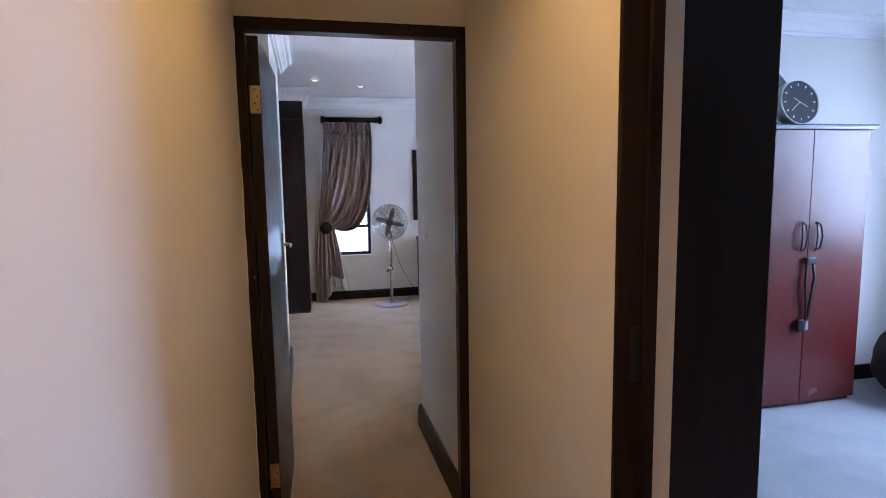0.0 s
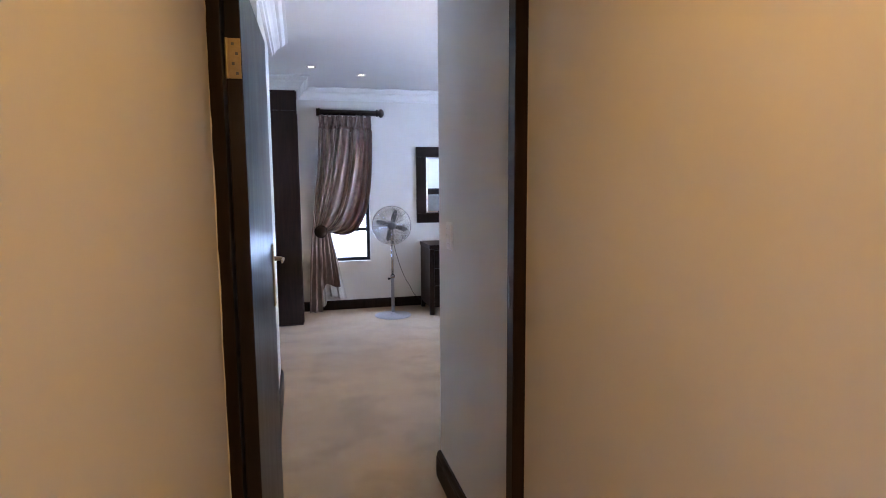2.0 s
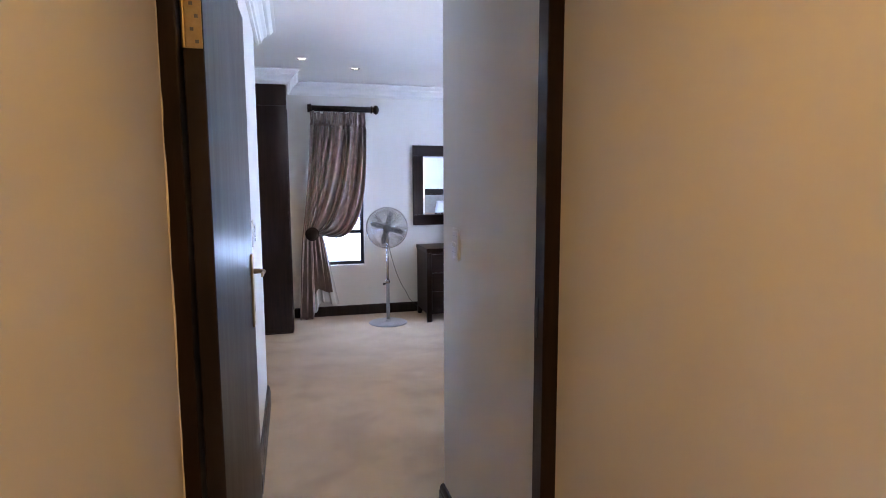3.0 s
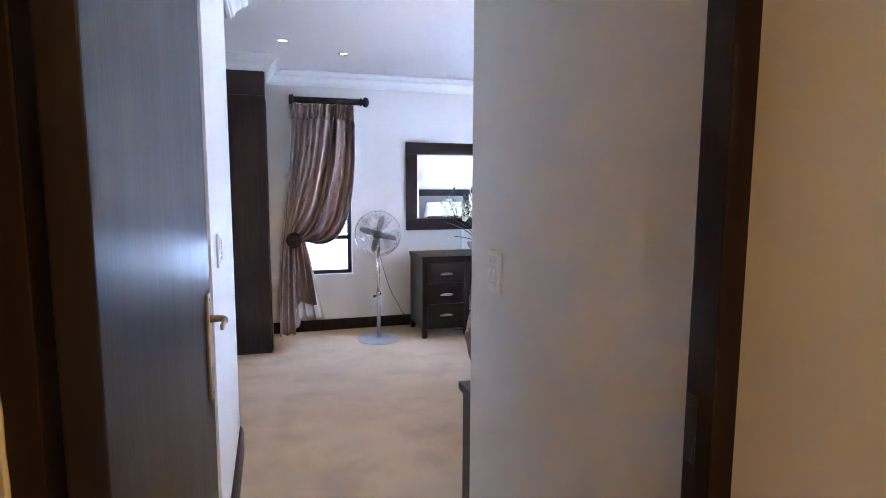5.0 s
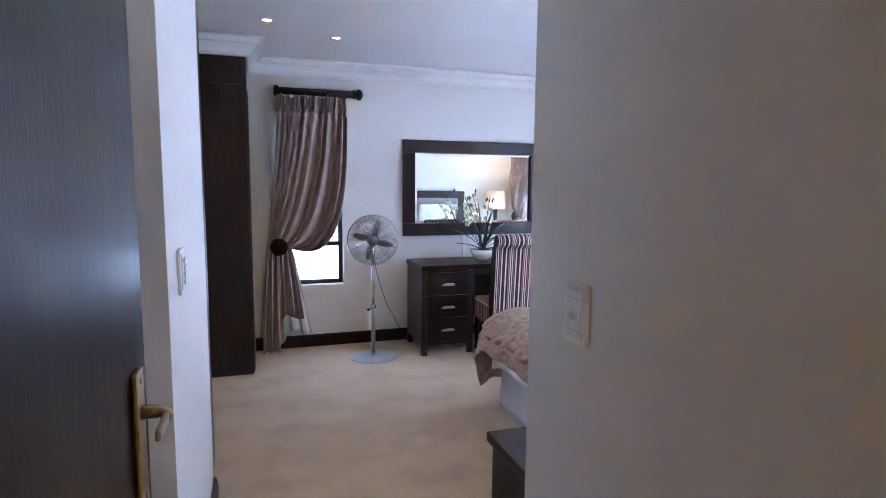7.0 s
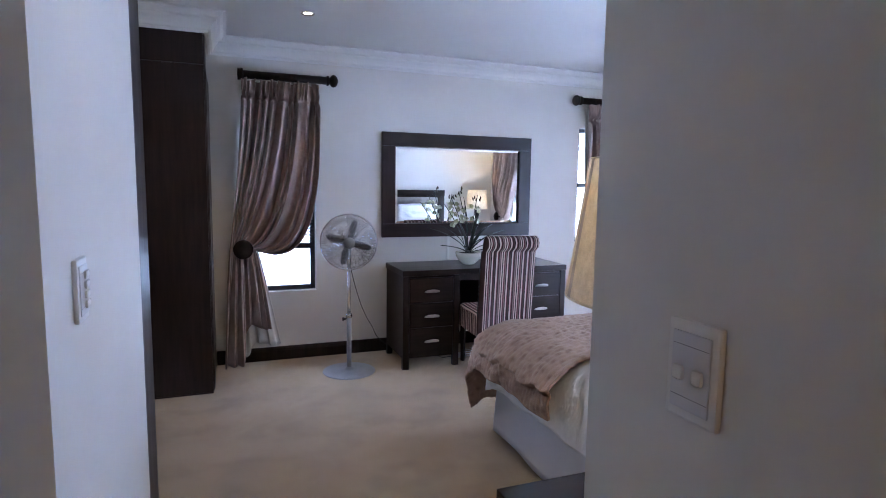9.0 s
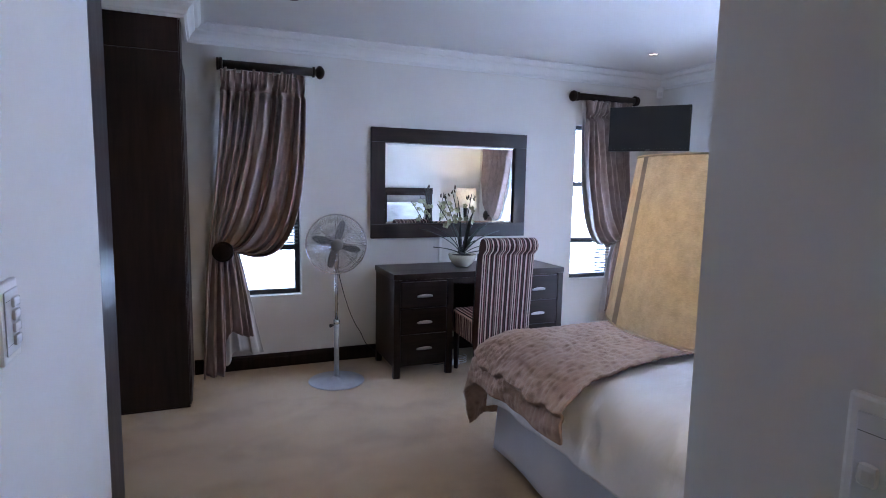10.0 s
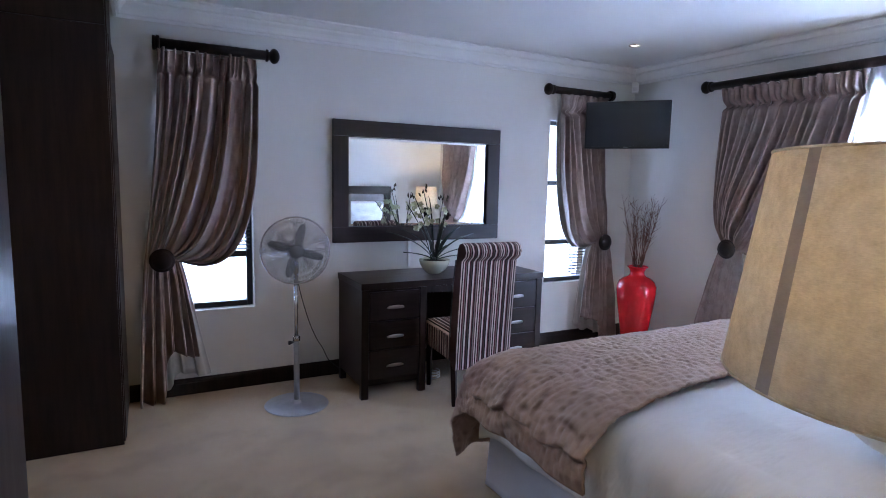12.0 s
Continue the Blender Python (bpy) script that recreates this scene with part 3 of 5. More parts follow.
def curtain(label, to, at, top0, top1, tie, bottom0, bottom1, lift, seed, bulge=0.0, ztop=2.245, group="tied-back curtains"):
    """A pleated curtain swept to a tie. s runs along the wall from the tie side (top0) to the free side (top1); to(s, d, z) gives the place."""
    rnd = random.Random(seed)
    c = thing("curtain", label, "curtain", at, group=group)
    base = Vector(at)
    sgn = 1 if top1 > top0 else -1
    span = abs(top1 - top0)
    n = max(8, round(span / 0.060))
    ph = [rnd.uniform(-0.6, 0.6) for _ in range(n + 3)]
    am = [rnd.uniform(0.40, 1.40) for _ in range(n + 3)]
    drift = [rnd.uniform(-0.6, 0.6) for _ in range(n + 3)]

    def fold(u, v):
        u = u + (0.022 * math.sin(8.1 * u + ph[0] * 5) + 0.014 * math.sin(19 * u + ph[2] * 5)) * math.sin(math.pi * u)
        k = min(1.0, max(0.0, u)) * n
        i = int(k)
        f = k - i
        off = ph[i] * (1 - f) + ph[i + 1] * f + (drift[i] * (1 - f) + drift[i + 1] * f) * v * 1.6
        a = am[i] * (1 - f) + am[i + 1] * f
        w = math.sin(2 * math.pi * k + off * 2.2)
        return a * (w * 0.75 + 0.25 * w * abs(w)) + 0.45 * math.sin(2 * math.pi * k * 0.43 + ph[1] * 6 + v * 2)

    def lay(u, v, flat=False, grow=0.0):
        split = 0.60
        f = fold(u, v)
        if v < split:
            t = v / split
            x0 = top0 + sgn * span * u
            gather = tie[0] + sgn * (-0.092 + 0.185 * u)
            gz = tie[1] + 0.035 - 0.05 * u
            x1 = x0 + sgn * (-0.025 * u - 0.022 * (1 - u))
            x2 = x0 * u + (top0 - sgn * 0.070) * (1 - u) + sgn * bulge * u
            px = (x0, x1, x2, gather)
            pz = (ztop, ztop - 0.55, tie[1] + 0.35 - 0.62 * u ** 1.6, gz)
            s, z = bez(px, t), bez(pz, t)
            amp = 0.047 * (1 - t) + 0.032 * t
            if t > 0.85:
                amp *= 1 - 0.75 * (t - 0.85) / 0.15
            d = 0.085 + amp * f + 0.03 * math.sin(math.pi * t) * u
            if t < 0.12:
                pinch = math.exp(-((t - 0.080) / 0.015) ** 2)
                g = max(0.0, 1 - t / 0.074) ** 0.55
                loop = math.sin(2 * math.pi * n * 1.9 * u + ph[3] + 2.5 * math.sin(u * 17))
                d += (-0.8 * amp * f) * max(pinch, 0.75 * g) + 0.034 * loop * g - 0.032 * pinch + 0.02 * g
                s += 0.015 * math.cos(2 * math.pi * n * 1.9 * u + ph[3] + 2.5 * math.sin(u * 17)) * g
                z += 0.011 * math.sin(2 * math.pi * n * 0.9 * u + ph[2] * 5) * g
            z += 0.012 * f * math.sin(math.pi * t)
        else:
            t = (v - split) / (1 - split)
            e = t ** 0.75
            gather = tie[0] + sgn * (-0.092 + 0.185 * u)
            gz = tie[1] + 0.035 - 0.05 * u
            sb = bottom0 + (bottom1 - bottom0) * u
            step = min(1.0, max(0.0, (u - 0.38) / 0.22))
            zb = 0.012 + (lift * 0.35 if flat else lift) * step * step * (3 - 2 * step)
            s = gather + (sb - gather) * e
            z = gz + (zb - gz) * t
            f = 0.75 * fold(u * 0.5, v) + 0.3 * f
            amp = 0.007 + 0.050 * min(1, t * 1.6)
            d = 0.088 + amp * f + 0.035 * t
            s += 0.022 * f * t
            z += 0.03 * math.sin(u * 9 + seed) * t * t * u
        d += wobble((u * 3, v * 4, seed), 2.0, 0.02)
        if flat:
            d = 0.022 + 0.010 * math.sin(u * 31) + 0.03 * max(0.0, v - 0.7)
        return Vector(to(s + sgn * grow * v * v * v * u, d, z)) - base
    ob = part("drape", sheet(220, 120, lambda u, v: lay(u, v ** 1.4)), CURTAIN, c, "taupe satin damask with silver sheen", True)
    thicken(ob, 0.003, 0)
    ob = part("lining", sheet(60, 50, lambda u, v: lay(u, v * 0.985, True, 0.09 if lift > 0.25 else 0.0)), LINING, c, "white curtain lining", True)
    thicken(ob, 0.002, 0)
    kx, kz = tie[0], tie[1]
    prof = [(r * 1.22, h) for r, h in [(0.004, 0.0), (0.030, 0.0), (0.052, 0.006), (0.062, 0.016), (0.060, 0.024), (0.050, 0.026), (0.046, 0.032), (0.040, 0.040), (0.030, 0.044), (0.020, 0.050), (0.004, 0.052)]]
    bm = lathe(prof, 36)
    p0, p1 = Vector(to(kx, 0, kz)), Vector(to(kx, 1, kz))
    axis = (p1 - p0).normalized()
    rot = Vector((0, 0, 1)).rotation_difference(axis).to_matrix().to_4x4()
    bmesh.ops.transform(bm, matrix=Matrix.Translation(p0 + axis * 0.135 - base) @ rot, verts=bm.verts[:])
    part("tieback_knob", bm, WOOD, c, "turned dark wooden holdback", True)
    part("knob_stem", tube([p0 + axis * 0.002 - base, p0 + axis * 0.14 - base], 0.012, 12), WOOD, c, "", True)
    return c


def curtain_rod(a, b, wall_point, label, balls):
    """A thick wooden pole from a to b with finials; wall_point gives the wall end of a bracket for a place on the rod."""
    r = thing("curtain_rod", label, "curtain rod", a)
    A, B = Vector(a), Vector(b)
    d = (B - A).normalized()
    part("pole", tube([Vector((0, 0, 0)), B - A], 0.031, 24), WOOD, r, "", True)
    rot = Vector((0, 0, 1)).rotation_difference(d).to_matrix().to_4x4()
    ball = [(0.031, 0.0), (0.040, 0.004), (0.040, 0.016), (0.026, 0.022), (0.030, 0.030), (0.044, 0.040), (0.050, 0.054), (0.046, 0.070), (0.034, 0.082), (0.018, 0.090), (0.003, 0.092)]
    disc = [(0.031, 0.0), (0.047, 0.003), (0.047, 0.018), (0.038, 0.022), (0.044, 0.026), (0.044, 0.040), (0.003, 0.043)]
    for k, (end, sign) in enumerate(((Vector((0, 0, 0)), -1), (B - A, 1))):
        bm = lathe(ball if balls[k] else disc, 28)
        m = Matrix.Translation(end) @ rot
        if sign < 0:
            m = m @ Matrix.Rotation(math.pi, 4, "X")
        bmesh.ops.transform(bm, matrix=m, verts=bm.verts[:])
        part("finial", bm, WOOD, r, "turned wooden finial", True)
    for f in (0.06, 0.94):
        p = A + (B - A) * f
        part("bracket", tube([p - A, Vector(wall_point(p)) - A], 0.013, 12), WOOD, r, "", True)
    return r


nmap = lambda s, d, z: (s, YB - d, z)
emap = lambda s, d, z: (XR - d, s, z)
ROD_Z = 2.283
curtain_rod((1.055, YB - 0.095, ROD_Z), (1.685, YB - 0.095, ROD_Z), lambda p: (p.x, YB - 0.001, p.z), "short dark wooden curtain rod over the narrow window", (False, True))
curtain_rod((4.09, YB - 0.095, ROD_Z), (4.72, YB - 0.095, ROD_Z), lambda p: (p.x, YB - 0.001, p.z), "short dark wooden curtain rod beside the television", (True, False))
curtain_rod((XR - 0.11, 7.10, ROD_Z), (XR - 0.11, 4.22, ROD_Z), lambda p: (XR - 0.001, p.y, p.z), "long dark wooden curtain rod over the large window", (True, True))
curtain("taupe satin curtain swept to a dark wooden holdback", nmap, (1.02, YB - 0.1, 0), 1.043, 1.632, (1.025, 0.945), 0.85, 1.215, 0.31, 3, 0.05)
curtain("taupe satin curtain tied back beside the television corner", nmap, (4.72, YB - 0.1, 0), 4.66, 4.185, (4.715, 0.95), 4.93, 4.47, 0.22, 5, 0.0)
curtain("wide taupe satin curtain tied back at the large window", emap, (XR - 0.1, 6.80, 0), 7.00, 5.98, (6.83, 1.0), 7.12, 6.62, 0.04, 7, -0.30)
curtain("wide taupe satin curtain tied back beside the bedside lamp", emap, (XR - 0.1, 4.5, 0), 4.30, 5.20, (4.50, 1.0), 4.25, 4.72, 0.04, 9, -0.30)
vo = single("voile_curtain", sheet(220, 14, lambda u, v: (XR - 0.03 + 0.018 * math.sin(u * 150) + 0.006 * math.sin(u * 61 + 1), 4.62 + 2.02 * u, 2.262 - 2.25 * v)), SHEER, "sheer white voile curtain over the large window", "curtain", smooth=True)

# ---- bedroom: fan ----


def pedestal_fan():
    f = thing("pedestal_fan", "chrome pedestal fan with wire cage on a round base", "fan", (1.782, 7.545, 0))
    part("base", lathe([(0.002, 0.0), (0.200, 0.0), (0.205, 0.005), (0.201, 0.010), (0.12, 0.014), (0.045, 0.018), (0.030, 0.022), (0.027, 0.034), (0.002, 0.037)], 56), STEEL, f, "round satin grey base", True)
    part("lower_pole", lathe([(0.0185, 0.04), (0.0185, 0.445)], 20), STEEL, f, "", True)
    part("collar", lathe([(0.0185, 0.43), (0.024, 0.435), (0.024, 0.462), (0.017, 0.468)], 20), CHROME, f, "", True)
    part("height_knob", tube([(-0.02, 0.0, 0.425), (-0.05, -0.01, 0.425)], [0.007, 0.014], 14), BLACK, f, "", True)
    part("upper_pole", lathe([(0.0125, 0.46), (0.0125, 0.86)], 18), CHROME, f, "", True)
    part("neck", tube([(0, 0, 0.85), (0.0, 0.01, 0.93), (0.0, 0.055, 0.985)], [0.016, 0.022, 0.026], 14), CHROME, f, "", True)
    hz, turn = 1.022, Matrix.Rotation(radians(-9), 4, "Z")
    place = Matrix.Translation((0, 0, hz)) @ turn @ Matrix.Rotation(radians(90), 4, "X")

    def put(bm):
        bmesh.ops.transform(bm, matrix=place, verts=bm.verts[:])
        return bm
    part("motor_housing", put(lathe([(0.002, -0.16), (0.035, -0.155), (0.055, -0.13), (0.06, -0.06), (0.05, -0.03), (0.002, -0.028)], 28)), STEEL, f, "", True)
    part("hub_cap", put(lathe([(0.002, 0.074), (0.036, 0.073), (0.043, 0.066), (0.043, 0.054), (0.002, 0.052)][::-1], 32)), BLADE, f, "", True)
    R = 0.213
    for side, depth in (("front", 0.062), ("rear", -0.045)):
        dish = lambda r: depth * (1 - ((r - 0.036) / (R - 0.036)) ** 3.0) + 0.008 * (r - 0.036) / (R - 0.036)
        ring = lambda r: put(tube([(r * math.cos(2 * math.pi * j / 48), r * math.sin(2 * math.pi * j / 48), dish(r)) for j in range(48)], 0.0011, 4, None, True))
        cage = part(side + "_cage", ring(0.040), CHROME, f, "thin chrome wire cage", True)
        for q in range(1, 27):
            part("cage_ring", ring(0.040 + (R - 0.044) * q / 26), CHROME, cage, "", True)
        for k in range(16):
            a = 2 * math.pi * (k // 2) / 8 + (0.05 if k % 2 else -0.05)
            radii = [0.036 + (R - 0.036) * q / 6 for q in range(7)]
            part("cage_spoke", put(tube([(r * math.cos(a), r * math.sin(a), dish(r)) for r in radii], 0.0012, 4)), CHROME, cage, "", True)
    part("cage_rim", put(tube([(R * math.cos(2 * math.pi * j / 72), R * math.sin(2 * math.pi * j / 72), 0.008) for j in range(72)], 0.0055, 8, None, True)), CHROME, f, "", True)
    for k in range(4):
        a0 = radians(74 + 90 * k)

        def bl(u, v):
            r = 0.03 + 0.148 * u
            wdt = (0.017 + 0.011 * math.sin(math.pi * min(1, u * 1.05) ** 0.9)) * (1 if u < 0.9 else math.sqrt(max(0.0, 1 - ((u - 0.9) / 0.1) ** 2)) * 0.95 + 0.05)
            t = (v - 0.5) * 2 * wdt
            c, s = math.cos(a0), math.sin(a0)
            return (r * c - t * s, r * s + t * c, 0.014 + t * 0.35)
        ob = part("blade", put(sheet(16, 6, bl)), BLADE, f, "", True)
        thicken(ob, 0.002, 0)
    pts = [(0.005, 0.06, 0.98), (0.03, 0.10, 0.84), (0.07, 0.13, 0.68), (0.13, 0.17, 0.50), (0.19, 0.21, 0.37), (0.24, 0.24, 0.29), (0.29, 0.26, 0.19), (0.37, 0.28, 0.115), (0.397, 0.36, 0.09)]
    fine = []
    for i in range(len(pts) - 1):
        for k in range(5):
            t = k / 5
            p0, p1, p2, p3 = [Vector(pts[max(0, min(len(pts) - 1, i + j))]) for j in (-1, 0, 1, 2)]
            fine.append(0.5 * (2 * p1 + (p2 - p0) * t + (2 * p0 - 5 * p1 + 4 * p2 - p3) * t * t + (3 * p1 - p0 - 3 * p2 + p3) * t ** 3))
    part("power_cord", tube(fine, 0.0032, 6), CORD, f, "thin black cable", True)


pedestal_fan()

# ---- bedroom: mirror, desk, chair, plant ----


def wall_mirror():
    m = thing("wall_mirror", "wide mirror in a flat dark wooden frame on the wall", "mirror", (2.163, YB, 1.008))
    m.matrix_world = pose(2.163, YB - 0.003, 1.008, -0.25, 0, 0)
    w, h, t = 1.437, 0.905, 0.118
    y0, y1 = -0.036, -0.002
    part("frame_rail", boxes((0, w, y0, y1, 0, t), bevel=0.003), WOODH, m)
    part("frame_rail", boxes((0, w, y0, y1, h - t, h), bevel=0.003), WOODH, m)
    part("frame_stile", boxes((0, t, y0 + 0.0005, y1, t + 0.0005, h - t - 0.0005), bevel=0.003), WOOD, m)
    part("frame_stile", boxes((w - t, w, y0 + 0.0005, y1, t + 0.0005, h - t - 0.0005), bevel=0.003), WOOD, m)
    bm = bmesh.new()
    x0, x1, z0, z1, b, yg = t + 0.001, w - t - 0.001, t + 0.001, h - t - 0.001, 0.02, -0.020
    o = [bm.verts.new(p) for p in ((x0, yg + 0.003, z0), (x1, yg + 0.003, z0), (x1, yg + 0.003, z1), (x0, yg + 0.003, z1))]
    i = [bm.verts.new(p) for p in ((x0 + b, yg, z0 + b), (x1 - b, yg, z0 + b), (x1 - b, yg, z1 - b), (x0 + b, yg, z1 - b))]
    bm.faces.new(i)
    for k in range(4):
        bm.faces.new((o[k], o[(k + 1) % 4], i[(k + 1) % 4], i[k]))
    part("glass", bm, MIRROR, m, "bevelled silvered mirror glass")


wall_mirror()
single("cable_trunking", boxes((2.775, 2.80, YB - 0.016, YB - 0.001, 0.80, 1.006), bevel=0.003), PLASTIC, "slim grey cable trunking between desk and mirror", "trunking")


def desk():
    d = thing("desk", "dark wooden pedestal desk with six drawers", "desk", (2.183, 7.428, 0))
    W, D, T = 1.480, 0.525, 0.797
    part("desktop", boxes((0, W, 0, D, T - 0.045, T), bevel=0.004), WOODH, d)
    for x0 in (0.0, W - 0.485):
        x1 = x0 + 0.485
        ped = part("pedestal", boxes((x0 + 0.008, x1 - 0.008, 0.022, D - 0.006, 0.085, T - 0.047), bevel=0.003), WOOD, d)
        part("stile", boxes((x0 + 0.004, x0 + 0.055, 0.004, 0.045, 0.0, T - 0.047), bevel=0.003), WOOD, ped)
        part("stile", boxes((x1 - 0.055, x1 - 0.004, 0.004, 0.045, 0.0, T - 0.047), bevel=0.003), WOOD, ped)
        part("foot", boxes((x0 + 0.006, x0 + 0.05, D - 0.055, D - 0.008, 0.0, 0.086), bevel=0.003), WOOD, ped)
        part("foot", boxes((x1 - 0.05, x1 - 0.006, D - 0.055, D - 0.008, 0.0, 0.086), bevel=0.003), WOOD, ped)
        for k, (a, b) in enumerate(((0.540, 0.735), (0.340, 0.532), (0.135, 0.332))):
            dr = part("drawer", boxes((x0 + 0.059, x1 - 0.059, 0.002, 0.024, a, b), bevel=0.004), WOODH, d)
            cz, cx = (a + b) / 2 - 0.005, (x0 + x1) / 2

            def shell(u, v):
                ang = math.pi * u
                hw = 0.062
                x = cx - hw * math.cos(ang)
                e = math.sin(ang) ** 0.7
                return (x, -0.001 - 0.022 * e * math.sin(math.pi * v * 0.5 + 0.25), cz - 0.012 + 0.028 * e * v - 0.004 * e)
            ob = part("cup_handle", sheet(20, 8, shell), NICKEL, dr, "satin silver cup handle", True)
            thicken(ob, 0.002, 0)
    part("back_panel", boxes((0.49, W - 0.49, D - 0.03, D - 0.012, 0.30, T - 0.047), bevel=0.002), WOOD, d)
    part("apron", boxes((0.486, W - 0.486, 0.02, 0.04, T - 0.095, T - 0.047), bevel=0.002), WOOD, d)


desk()


def dining_chair():
    c = thing("upholstered_chair", "striped high-back chair with rolled top tucked at the desk", "chair", (2.893, 7.12, 0), -3)
    hw = 0.203
    legs = [(-hw + 0.025, -0.01, -0.03), (hw - 0.025, -0.01, -0.03), (-hw + 0.03, 0.40, 0.0), (hw - 0.03, 0.40, 0.0)]
    for lx, ly, off in legs:
        part("leg", tube([(lx, ly + off, 0.0), (lx, ly, 0.33)], [0.019, 0.026], 4), WOOD, c)
    # seat
    part("seat", soft_block(-hw, hw, -0.03, 0.44, 0.30, 0.495, 0.035, 0.003, 6), STRIPE, c, "", True)
    for x in (-hw - 0.004, hw):
        part("seat_side", boxes((x, x + 0.004, -0.005, 0.415, 0.312, 0.470), bevel=0.0015), STRIPE_SIDE, c, "striped velvet seat boxing")
    # back with a rolled top
    prof = [(0.0, 0.30), (0.0, 0.50), (-0.030, 0.82), (-0.064, 0.985), (-0.080, 1.055), (-0.104, 1.090), (-0.145, 1.102), (-0.184, 1.087), (-0.202, 1.052), (-0.192, 1.018), (-0.164, 0.998), (-0.142, 0.983), (-0.128, 0.82), (-0.103, 0.50), (-0.090, 0.262), (-0.05, 0.258)]
    bm = bmesh.new()
    nx = 10
    rows = []
    for i in range(nx + 1):
        u = i / nx
        x = -hw + 2 * hw * u
        e = 0.012 * (1 if i in (0, nx) else 0)
        cy = sum(p[0] for p in prof) / len(prof)
        rows.append([bm.verts.new((x, y + (cy - y) * e * 2, z)) for y, z in prof])
    n = len(prof)
    for a, b in zip(rows, rows[1:]):
        for k in range(n):
            bm.faces.new((a[k], b[k], b[(k + 1) % n], a[(k + 1) % n]))
    bm.faces.new(rows[0])
    bm.faces.new(list(reversed(rows[-1])))
    bmesh.ops.recalc_face_normals(bm, faces=bm.faces[:])
    ob = part("backrest", bm, STRIPE, c, "striped wine, black and cream velvet", False)
    bv = ob.modifiers.new("round", "BEVEL")
    bv.width, bv.segments, bv.limit_method, bv.angle_limit = 0.006, 2, "ANGLE", radians(40)
    for x in (-hw - 0.001, hw + 0.001):
        part("side_piping", tube([(x, y, z) for y, z in [prof[0], prof[1], prof[2], prof[3]]], 0.004, 6), BLACK, c, "dark piping", True)


dining_chair()


